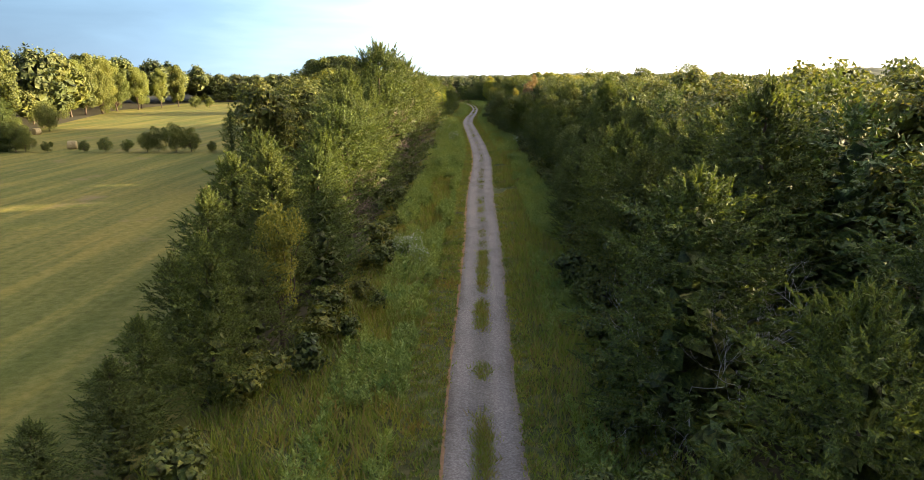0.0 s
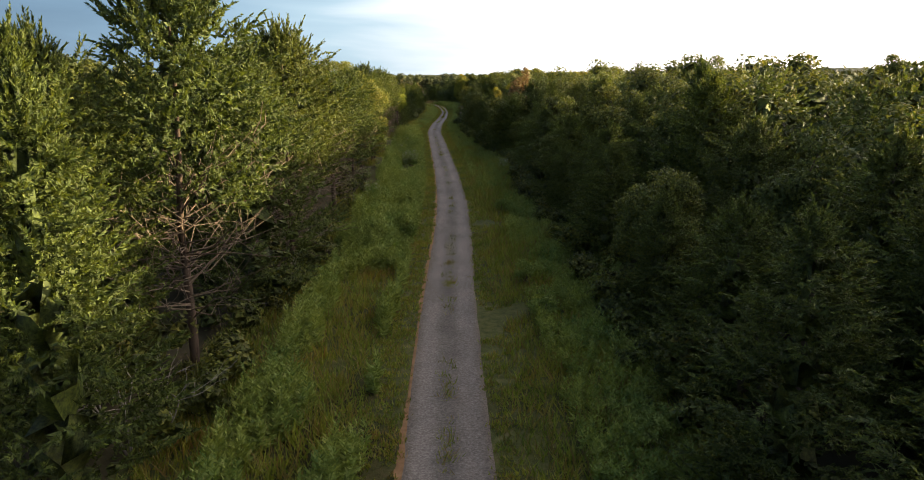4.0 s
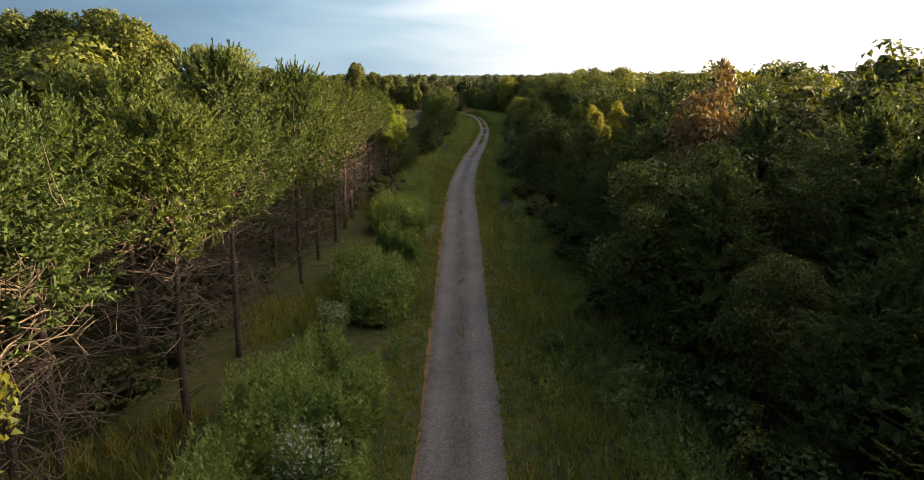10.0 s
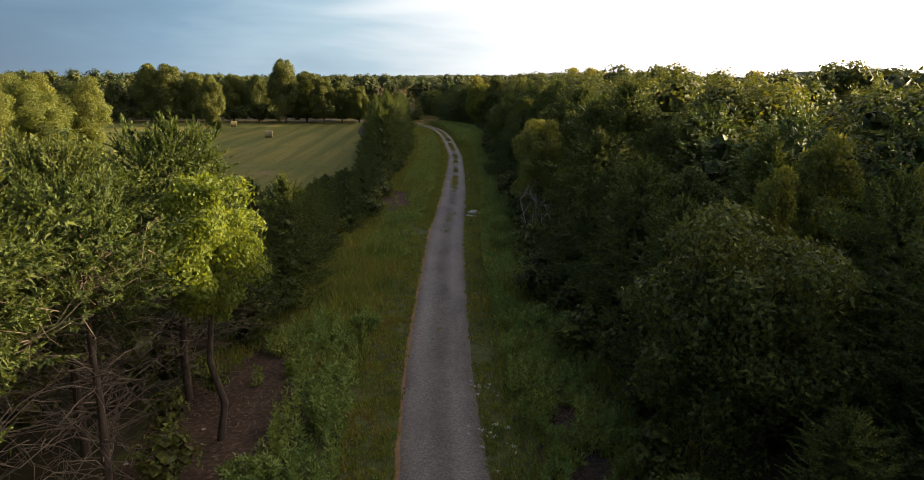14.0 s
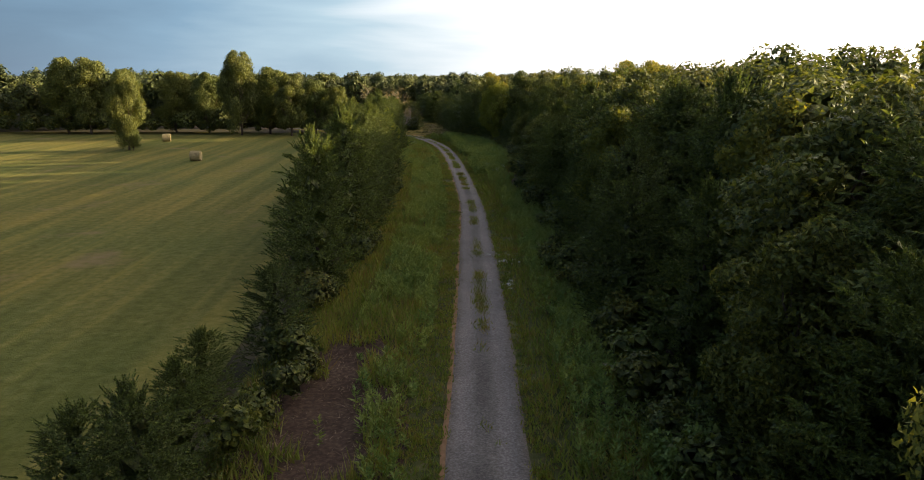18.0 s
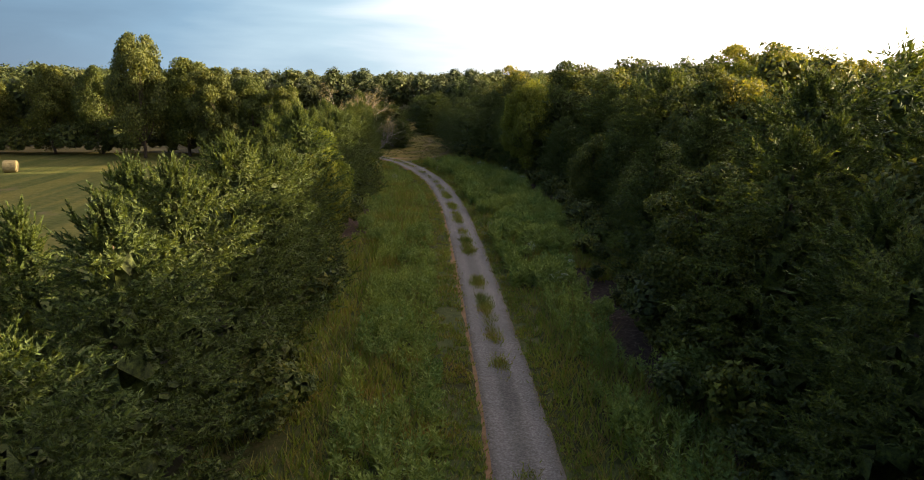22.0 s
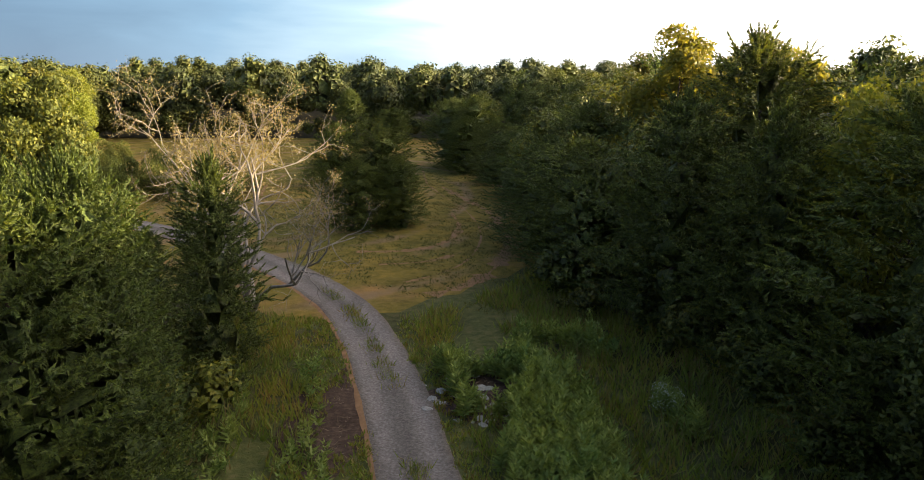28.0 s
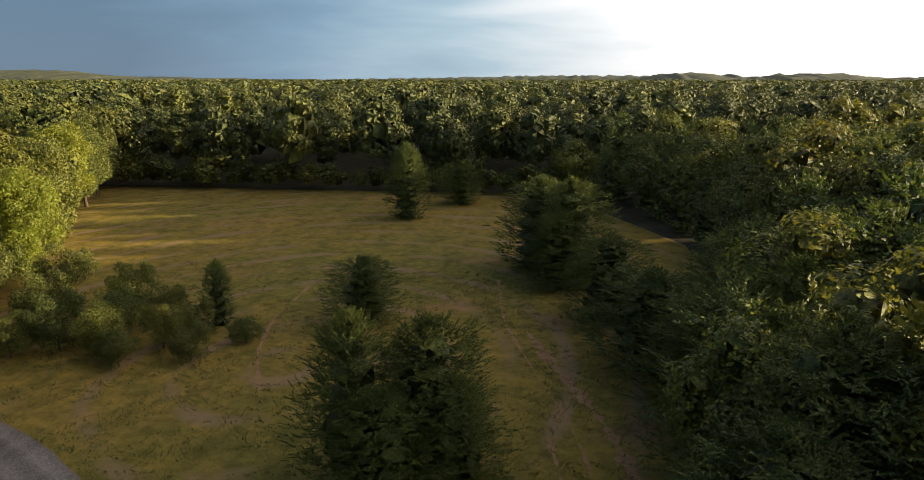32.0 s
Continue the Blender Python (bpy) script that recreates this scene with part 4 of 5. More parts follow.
plant_row(NEAR_C, ((-6.2, 217.2, 7.8, 0.9), (-7.6, 213.0, 7.0, 1.0), (-6.4, 223.0, 6.2, 1.0), (-8.4, 219.0, 7.4, 0.95), (-6.8, 228.4, 5.6, 1.1), (-8.6, 225.4, 5.2, 1.1), (-7.0, 233.4, 5.2, 1.15), (-5.4, 237.8, 5.6, 1.1), (-7.4, 240.0, 4.8, 1.2), (-4.6, 243.8, 5.8, 1.0), (-6.8, 245.4, 4.4, 1.2), (-5.8, 249.4, 4.0, 1.2), (-4.8, 258.0, 4.6, 1.2), (-6.6, 254.0, 3.2, 1.2)))
plant_row(NEAR_C, ((-4.6, 268.4, 9.6, 0.86), (-6.6, 272.8, 5.6, 1.1), (-4.2, 277.8, 10.6, 0.9), (-6.4, 281.0, 6.6, 1.0), (-4.2, 284.4, 8.6, 1.1), (-6.6, 288.6, 7.4, 1.0), (-4.0, 290.6, 8.2, 1.05), (-4.6, 296.4, 9.1, 1.05), (-4.8, 301.8, 9.3, 1.0), (-7.4, 297.8, 8.6, 1.0), (-4.7, 308.0, 9.5, 1.0), (-4.5, 313.0, 8.5, 1.0), (-7.6, 305.0, 9.0, 1.0),
                   (-5.0, 322.2, 10.2, 0.9), (-7.6, 318.0, 8.8, 1.0), (-4.8, 317.6, 8.2, 1.0), (-7.8, 327.0, 8.6, 1.0), (-5.2, 335.4, 8.6, 1.05), (-5.6, 342.2, 9.1, 1.05), (-8.0, 337.6, 9.0, 1.0), (-5.4, 348.4, 8.8, 1.05), (-8.0, 346.0, 9.0, 1.0)))
plant_row(NEAR_C, ((-5.6, 353.6, 8.4, 1.05), (-5.7, 359.2, 8.6, 1.05), (-8.2, 356.4, 9.0, 1.0), (-6.2, 364.4, 8.6, 1.0), (-7.5, 369.4, 8.6, 1.0), (-5.5, 373.4, 8.2, 0.95), (-9.2, 362.0, 9.4, 1.0), (-10.2, 370.0, 8.4, 1.0), (-11.4, 351.0, 9.2, 1.0), (-10.6, 341.0, 9.0, 1.0)))
# the wood behind the row
y = 100.0
while y < 330:
    a, b = min(lin(y, LEFT_IN), -7.0) - 6.2, lin(y, LEFT_OUT)
    x = a
    while x > b + 0.3 and x > a - 13:
        MID_SPOTS["cedar" if rs.random() < 0.55 else "broad"].append((x + rs.normal() * 0.4, y + rs.normal() * 0.9, lin(y, HEIGHT_L) * (0.74 + 0.3 * rs.random()), 1.0 + 0.2 * rs.random()))
        x -= 4.0 + rs.random() * 0.9
    y += 4.4 + rs.random()

# ---- far woods: one joined mass of small crowns ----
def crown_shell(rng, r, h, n, size, lumps=11, low=0.22, solid_to=0.5):
    """A rounded crown of leafy lumps above low * h; h its full height."""
    zc, hz = h * (1 + low) / 2, h * (1 - low) / 2
    c = unit(rng.normal(size=(lumps, 3)) + np.array((0, 0, 0.3))) * np.array((r, r, hz)) * (0.5 + 0.2 * rng.random((lumps, 1)))
    c[0] = (0, 0, hz * 0.6)
    cr = r * (0.36 + 0.2 * rng.random(lumps)) * (11 / max(lumps, 4)) ** 0.25
    i = rng.integers(0, lumps, n)
    o = unit(rng.normal(size=(n, 3)) + unit(c[i]) * 0.7 + np.array((0, 0, 0.25)))
    p = c[i] + o * (cr[i] * (0.74 + 0.34 * rng.random(n)))[:, None]
    d = unit(o * 0.5 + rng.normal(size=(n, 3)) * 0.8 - np.array((0, 0, 0.3)))
    s = size * (0.65 + 0.7 * rng.random(n))
    mid = np.concatenate([c, np.array([(0, 0, 0.0), (0, 0, -hz * 0.5)])])
    v, f = merge([sprigs(rng, p, d, s, s * 0.85, o, 0.3), cores(rng, mid, np.concatenate([cr, [r * 0.8, r * 0.7]]) * solid_to)])
    v[:, 2] = np.maximum(v[:, 2] + zc, h * 0.03)
    v[:, 2] *= h / v[:, 2].max()
    return v, f


def plant(name, spots, protos, mat, label, seed):
    """Crowns too many to count, joined; each has a tint of its own. spots: x, y, height, width factor."""
    rng = np.random.default_rng(seed)
    chunks, tint = [], []
    for x, y, h, w in spots:
        v, f = protos[rng.integers(0, len(protos))]
        a = rng.random() * 6.283
        c, q = math.cos(a) * h / 10 * w, math.sin(a) * h / 10 * w
        chunks.append((np.stack([v[:, 0] * c - v[:, 1] * q + x, v[:, 0] * q + v[:, 1] * c + y, v[:, 2] * h / 10], 1), f))
        tint.append(np.full(len(v), rng.random()))
    return tagged(new(name, mesh_np(name, *merge(chunks), mat, tint=np.concatenate(tint))), label, "woods", kind="stuff")


def woods(name, spots, heights, leaves, size, seed, mat, label, kinds=8, spread=0.27, low=0.22):
    """Woodland of rounded crowns."""
    rng = np.random.default_rng(seed + 1000)
    proto = [crown_shell(rng, spread * 10 * (0.85 + 0.35 * rng.random()), 10.0, leaves, size, 24 if leaves > 1000 else 14 if leaves > 300 else 7 if leaves > 90 else 3, low, 0.68 if mat is M_LEAF_FAR else 0.55) for _ in range(kinds)]
    return plant(name, [(x, y, h, 1.0) for (x, y), h in zip(spots, heights)], proto, mat, label, seed)


mr = np.random.default_rng(91)
plant("woods_cedar", MID_SPOTS["cedar"], [cedar_crown(mr, 56, 6, 9, 1.1, 2.7 + 0.3 * q, 0.03, 0.62, thin=0.52) for q in range(4)], M_CEDAR_WOOD, "close-grown cedars behind the lane's edge", 92)
plant("woods_broad", MID_SPOTS["broad"], [crown_shell(mr, 2.8 + 0.3 * q, 10.0, 4200, 0.20, 22) for q in range(4)], M_LEAF_WOOD, "close-grown leafy trees behind the lane's edge", 93)


def scatter(rng, x0, x1, y0, y1, gap, keep=lambda x, y: True):
    pts = []
    for yy in np.arange(y0, y1, gap):
        for xx in np.arange(x0, x1, gap):
            a, b = xx + rng.normal() * gap * 0.3, yy + rng.normal() * gap * 0.3
            if keep(a, b):
                pts.append((a, b))
    return np.array(pts)


def in_deep_right(x, y):
    return x > lin(y, EDGE_R) + 17 and x < 40 + 0.75 * (y + 60) and not (x < 44 and 393 < y < 412) and not sunny_gap(x, y)


def hgt(rng, n, m=11.0, s=1.6):
    return np.clip(m + rng.normal(size=n) * s, 6, m + 1.6 * s)


def canopy(name, spots, near_mean, leaves, size, seed, label, spread=0.27, dev=1.5, far=True):
    woods(name, spots, hgt(rs, len(spots), near_mean, dev), leaves, size, seed, M_LEAF_FAR if far else M_LEAF_WOOD, label, spread=spread)


edge = lambda sp: sp[:, 0] - np.array([lin(b, EDGE_R) for b in sp[:, 1]])
sp = scatter(rs, 12, 80, -20, 474, 5.2, lambda x, y: in_deep_right(x, y) and x < lin(y, EDGE_R) + 42)
canopy("woods_right", sp, 10.8, 1100, 0.29, 71, "dense mixed woodland canopy beside the lane", 0.27, dev=2.3, far=False)
sp = scatter(rs, 40, 240, 0, 474, 6.6, lambda x, y: in_deep_right(x, y) and x > lin(y, EDGE_R) + 42 and x < 0.66 * (y + 60))
canopy("woods_right_deep", sp, 10.8, 200, 0.62, 72, "dense mixed woodland canopy away from the lane", 0.34, 2.2)
in_view = lambda x, y: -0.88 * (y - 372) - 20 < x < 0.62 * (y - 335)
sp = scatter(rs, -200, 200, 478, 530, 5.8, in_view)
canopy("woods_far", sp, 11.0, 1500, 0.23, 73, "unbroken woodland canopy beyond the clearing", 0.29, 2.2)
sp = scatter(rs, -420, 420, 530, 800, 8.0, in_view)
canopy("woods_farther", sp, 11.4, 150, 0.6, 74, "unbroken woodland canopy beyond the clearing", 0.32, 1.9)
sp = scatter(rs, -1500, 1500, 800, 2000, 23, lambda x, y: -0.85 * (y - 372) < x < 0.66 * (y - 280))
canopy("woods_distant", sp, 12.5, 12, 3.4, 75, "distant woodland canopy towards the hills", 0.8, 0.8)
sp = np.concatenate([scatter(rs, -75, 4, 474.5, 479, 2.6), scatter(rs, -140, -18, 391, 399, 2.8)])
woods("undergrowth", sp, np.clip(4.0 + rs.normal(size=len(sp)) * 0.9, 2.2, 6.5), 700, 0.36, 79, M_LEAF_WOOD, "dense low brush along the wood's edge", spread=0.5)
ey = rs.random(760) * 384
ex = np.where(rs.random(760) < 0.62, np.interp(ey, *zip(*EDGE_R)) + rs.normal(size=760) * 0.7 - 0.4, np.interp(ey, *zip(*LEFT_IN)) + rs.normal(size=760) * 0.6 + 0.2)
woods("verge_brush", np.stack([ex, ey], 1), np.clip(1.5 + rs.normal(size=760) * 0.6, 0.6, 3.2), 330, 0.8, 80, M_LEAF_WOOD, "low leafy brush between verge and wood", spread=0.5)
sp = scatter(rs, 4, 34, 0, 400, 3.5, lambda x, y: lin(y, EDGE_R) + 1.5 < x < lin(y, EDGE_R) + 18)
sp = np.concatenate([sp, scatter(rs, -26, -4, 22, 355, 4.2, lambda x, y: lin(y, LEFT_OUT) + 2.5 < x < lin(y, LEFT_IN) - 2 and lin(y, HEIGHT_L) > 5)])
woods("undergrowth_inner", sp, np.clip(2.6 + rs.normal(size=len(sp)) * 0.9, 1.2, 4.6), 110, 0.95, 83, M_LEAF_WOOD, "brush and saplings under the trees", spread=0.62, low=0.0)
# the woods go on, out of sight
sp = np.concatenate([scatter(rs, 25, 320, -90, 474, 9.5, lambda x, y: x >= min(230, 0.66 * (y + 60)) and x > lin(y, EDGE_R) + 42 or y < -22),
                     scatter(rs, -330, -132, -90, 470, 9.5, lambda x, y: x < -190 or (x < -134 and y < 128)), scatter(rs, -130, 24, -110, -64, 9.5)])
woods("woods_beyond", sp[::2], hgt(rs, len(sp[::2]), 11, 1.6), 30, 2.4, 82, M_LEAF_FAR, "woodland continuing away from the lane", spread=0.55)
# woods round the hay fields
sp = scatter(rs, -175, -26, 398, 478, 5.2, lambda x, y: not (x > (-36 - (y - 410) * 0.40) and y > 404) and abs(road_dist(x, y)) > 5 and not (x > -42 and y < 408))
nearer = (sp[:, 0] > -78) & (sp[:, 1] > 402)
woods("woods_behind_field", sp[~nearer], hgt(rs, (~nearer).sum(), 12.0, 2.0), 800, 0.34, 76, M_LEAF_FAR, "tall mixed trees closing the hay field", spread=0.3)
woods("woods_by_clearing", sp[nearer], hgt(rs, nearer.sum(), 11.0, 1.6), 1300, 0.26, 81, M_LEAF_WOOD, "tall mixed trees beside the clearing", spread=0.3)
sp = scatter(rs, -190, -92, 130, 398, 7.6, lambda x, y: x < -100 - max(0, min(36, (y - 165) * 0.29)))
woods("woods_left", sp, hgt(rs, len(sp), 16, 3.4), 560, 0.42, 77, M_LEAF_FAR, "tall deciduous trees along the hay field", spread=0.27)
sp = scatter(rs, -27, -8, 60, 215, 4.4, lambda x, y: lin(y, LEFT_OUT) + 1 < x < lin(y, LEFT_IN) - 15)
if len(sp):
    woods("woods_strip", sp, hgt(rs, len(sp), 11.5, 1.2), 1800, 0.24, 78, M_LEAF_WOOD, "inner trees of the strip between lane and field")

# ---- single trees ----
tree(GOLD_B, 16.7, 261, 11.2, 0.95)
tree(GOLD_B, 14, 279, 9.8, 0.9)
tree(OLIVE_B, 10.2, 237, 9.4, 0.7)
tree(NEAR_B, 12.8, 156, 9.6, 1.1)
tree(NEAR_B, 14.9, 121, 9.8, 1.0)
tree(LIME_B, 13, 361, 11.4, 0.8)
tree(GOLD_B, 15.2, 396.6, 13.4, 1.1)
tree(NEAR_B, 15.2, 389.2, 9.2, 1.1)
tree(GOLD_B, 35, 99, 11, 0.9)
tree(FULL_C, -6.9, 401.4, 7.4, 0.95)
tree(FULL_C, -3.8, 401.8, 7.2, 1.25)
tree(FULL_C, -5.2, 399.6, 5.0, 1.3)
tree(FULL_C, -2.6, 400.6, 5.2, 1.1)
tree(FULL_C, -11.2, 420.5, 4.6, 1.8)
tree(FULL_C, -15.3, 456, 9.0, 0.95)
tree(FULL_C, -10.3, 466.5, 5.8, 1.5)
for x, y, h, w in ((0.2, 436, 8.2, 1.2), (2.6, 432, 8.6, 1.2), (1.6, 429.5, 6.4, 1.2), (4.8, 422.5, 6.2, 1.4), (6.6, 414.5, 6.0, 1.5), (8.6, 408.5, 6.6, 1.5), (12.2, 419, 7.6, 1.4), (9.5, 402, 8, 1.3), (12, 408, 8.5, 1.3), (7.2, 394, 7.2, 1.3), (8.5, 388, 7.4, 1.3), (10, 398, 9, 1.3), (14.5, 413, 9, 1.3), (18, 414, 10, 1.2)):
    tree(FULL_C, x, y, h, w * 1.15)


tree(BUSH_B, -49.7, 354, 4.6, 0.8)
tree(BUSH_B, -48.6, 353, 3.6, 0.8)
tree(LIME_B, 15.6, 374.4, 10.6, 0.8)
tree(GOLD_B, 14.2, 206, 9.4, 0.6)
tree(GOLD_B, 13.8, 190, 9.9, 0.6)
tree(GOLD_B, 16.5, 193, 10.2, 0.6)
tree(GOLD_B, 17.5, 209, 10.4, 0.8)
tree(GOLD_B, 20, 203, 10.6, 0.8)
tree([broadleaf(63, 30, 120, 0.17, 2.3, 0.1, M_GOLD, "yellow_tree", "small yellow-green tree with a loose feathery crown", 0.9)], -8.4, 34.6, 6.9, 0.9)
tree(SAPLING_B, -6.1, 203.4, 9.5, 0.85)
tree(LIME_B, -5.1, 329.4, 8.4, 0.85)
tree(LIME_B, -4.4, 326.2, 6.8, 0.8)
tree(OLIVE_B, -6.9, 134.2, 12.4, 0.95)
tree(OLIVE_B, -14.5, 176.0, 14.4, 0.9)
# tall trees that rise over the strip and round the fields
for x, y, h, w in ((-26, 185, 17.2, 1.1), (-33, 186, 17.8, 1.1), (-29.5, 190, 18.2, 1.25), (-37, 192, 17.0, 1.2), (-24.2, 158, 14.0, 0.9), (-39.1, 386.5, 17.8, 0.75), (-33.7, 389.6, 14.4, 0.95), (-28.2, 384.6, 13.0, 0.95), (-23.5, 388, 11.8, 0.95), (-49.7, 354, 13.4, 0.72), (-77.9, 392, 16.6, 0.9), (-72.6, 391, 16.4, 0.9), (-55, 393, 13.6, 0.9), (-48, 393, 13.4, 0.9), (-66, 394, 14.2, 0.9), (-18.5, 386, 10.4, 0.9)):
    tree(OAK_B, x, y, h, w)
for x, y, h, w in ((-43.6, 277, 12.8, 0.95), (-48, 271, 12.2, 1.0), (-52, 281, 13.2, 1.0), (-47.5, 263, 12.4, 1.0), (-56, 273, 13.0, 1.0), (-44, 268, 10.8, 1.0), (-58, 284, 13.2, 1.0)):
    tree(OLIVE_B, x, y, h, w)
for x, y, h, w in ((40, 363, 15.3, 1.2), (45, 366, 14.4, 1.1), (36, 359, 13.4, 1.0), (52, 372, 13.6, 1.1)):
    tree(GOLD_B, x, y, h, w)
for x, y, h, w in ((60, 202, 16.2, 1.0), (68, 219, 16.2, 1.0), (81, 174, 15.6, 1.0), (92, 295, 16.4, 1.0), (43, 405, 12.8, 1.0), (36, 93, 11.4, 1.0), (50, 334, 12.4, 1.0), (34, 397, 12.0, 1.0), (22, 330, 12.4, 1.0), (27, 256, 12.6, 1.0), (30, 128, 12.8, 1.0)):
    tree(NEAR_B, x, y, h, w)
for x, y, h in ((28, 180, 12.5), (33, 210, 13), (26, 236, 12), (38, 262, 13.5), (30, 300, 12.5), (24, 330, 11.5), (48, 340, 14), (22, 395, 12), (60, 380, 14), (44, 150, 12.5)):
    tree(GOLD_B, x, y, h, 0.95)
tree([broadleaf(68, 46, 90, 0.22, 2.2, 0.1, M_BROWN, "withered_tree", "tree with reddish brown withered leaves", 0.4)], 15.4, 163, 13.2, 0.8)
# the hedge across the hay field, and bushes in it
for x, y, h, w in ((-70.6, 126.2, 2.0, 1.1), (-64.2, 126, 2.2, 1.0), (-60.8, 126.4, 2.7, 0.9), (-56.8, 126, 2.3, 1.1), (-53.6, 126.2, 3.6, 0.9), (-51.8, 126.6, 4.6, 0.8), (-48.6, 126, 5.2, 0.85), (-46.2, 126.4, 4.4, 0.9), (-42.6, 126.3, 2.0, 1.0), (-36, 126, 2.6, 1.0), (-31, 126.5, 3.2, 0.9), (-74.6, 126.6, 3.4, 1.0), (-76.5, 127, 6.0, 0.9),
                   (-113.4, 315, 5.2, 1.1), (-108, 317, 4.6, 1.1), (-104, 184, 7.5, 0.9), (-98, 176, 6.5, 0.9), (-110, 196, 7.0, 0.9)):
    tree(BUSH_B, x, y, h, w)
tree(NEAR_C, -39.2, 126.5, 7.2, 0.9)
tree(FULL_C, -79, 127.2, 9.4, 1.0)
tree(OAK_B, -82, 131, 17.5, 0.95)
tree(OAK_B, -89, 136, 15, 0.9)
# tall wood along the field's far side
for x, y, h, w in ((-118, 204, 15.5, 1.0), (-124, 216, 17.5, 1.0), (-126, 230, 18.5, 1.0), (-128, 243, 20, 1.0), (-130, 256, 21, 0.95), (-131, 270, 19.5, 0.95), (-132, 284, 18, 0.95), (-131, 300, 17, 0.95), (-129, 318, 17, 0.8), (-127, 332, 18.5, 0.7), (-134, 310, 15.5, 0.95), (-122, 224, 15, 0.9), (-127, 262, 15, 0.95)):
    tree(OLIVE_B if int(y) % 3 == 0 else OAK_B, x, y, h, w)
# scrub beside the bend
for x, y, h, w in ((-19.5, 412.5, 2.2, 1.2), (-21, 416, 2.6, 1.2), (-17.5, 415.5, 1.8, 1.2), (-23, 411, 2.4, 1.2), (-26, 416, 3.2, 1.2), (-30, 411.5, 3.0, 1.2), (-34, 411, 3.4, 1.2), (-22, 414, 3.0, 1.0), (-25, 412.5, 3.4, 1.0), (-28, 413, 3.8, 1.0), (-31, 416, 4.2, 1.0), (-24, 418, 3.0, 1.0), (-28, 421, 3.6, 1.0), (-33, 421, 4.6, 1.0), (-36, 414, 5.5, 0.9), (-39, 421, 6.5, 0.9), (-43, 430, 8, 0.8)):
    tree(BUSH_B, x, y, h, w)
tree(FULL_C, -20.6, 418.6, 4.6, 0.8)
for q, (x, y, h) in enumerate(((-37, 417, 8.5), (-38.5, 424, 9.5), (-42, 428, 11), (-45, 434, 11), (-47.5, 440, 10.5), (-51, 446, 11.5), (-54, 452, 11), (-57, 459, 11), (-60, 466, 11.5), (-41, 419, 11), (-46, 425, 12))):
    tree(LIME_B if q % 4 == 1 else NEAR_B, x, y, h, 1.05)
for x, y, h, w in ((-8.4, 379.6, 4.2, 1.2), (-9.8, 375, 5.6, 1.1), (-5.8, 366, 9.0, 1.05), (-9.5, 367.5, 8.6, 1.0), (-11.5, 381.5, 4.0, 1.2)):
    tree(FULL_C, x, y, h, w * 0.85)


# ---- hay bales ----
def bale():
    root = tagged(new("hay_bale"), "round straw-coloured hay bale lying on the mown field", "hay bale", "hay bales")
    bm = bmesh.new()
    bmesh.ops.create_cone(bm, cap_ends=True, segments=28, radius1=0.76, radius2=0.76, depth=1.5, matrix=Matrix.Rotation(radians(90), 4, "Y") @ Matrix.Translation((0, 0, 0)))
    bmesh.ops.bevel(bm, geom=[e for e in bm.edges if e.is_boundary is False and abs(e.verts[0].co.x - e.verts[1].co.x) < 1e-4], offset=0.09, segments=3, affect="EDGES")
    for v in bm.verts:
        v.co += Vector((0, 0, 0.74)) + v.normal * 0.03 * noise.noise(v.co * 5)
        v.co.z = max(v.co.z, 0.0)
    me = bpy.data.meshes.new("roll")
    bm.to_mesh(me)
    bm.free()
    me.materials.append(M_HAY)
    part("roll", me, root)
    return root


BALE = Kind(bale)
for x, y, a in ((-69.4, 132, 0.3), (-95, 165.5, 1.2), (-49.3, 370.7, 0.25), (-33, 336.6, 0.05)):
    BALE.put(at(x, y, -0.02, a))

# ---- verge plants: too many to count ----
def blades(name, spots, height, width, per, seed, mat, label, lean=0.45):
    rng = np.random.default_rng(seed)
    n = len(spots)
    i = np.repeat(np.arange(n), per)
    m = len(i)
    p = np.zeros((m, 3))
    p[:, :2] = spots[i, :2] + rng.normal(size=(m, 2)) * 0.13
    p[:, 2] = -0.01
    d = unit(np.stack([rng.normal(size=m) * lean, rng.normal(size=m) * lean, np.ones(m)], 1))
    h = height * spots[i, 2] * (0.55 + 0.8 * rng.random(m))
    tagged(new(name, mesh_np(name, *sprigs(rng, p, d, h, width * (0.7 + 0.6 * rng.random(m))), mat)), label, "grass", kind="stuff")


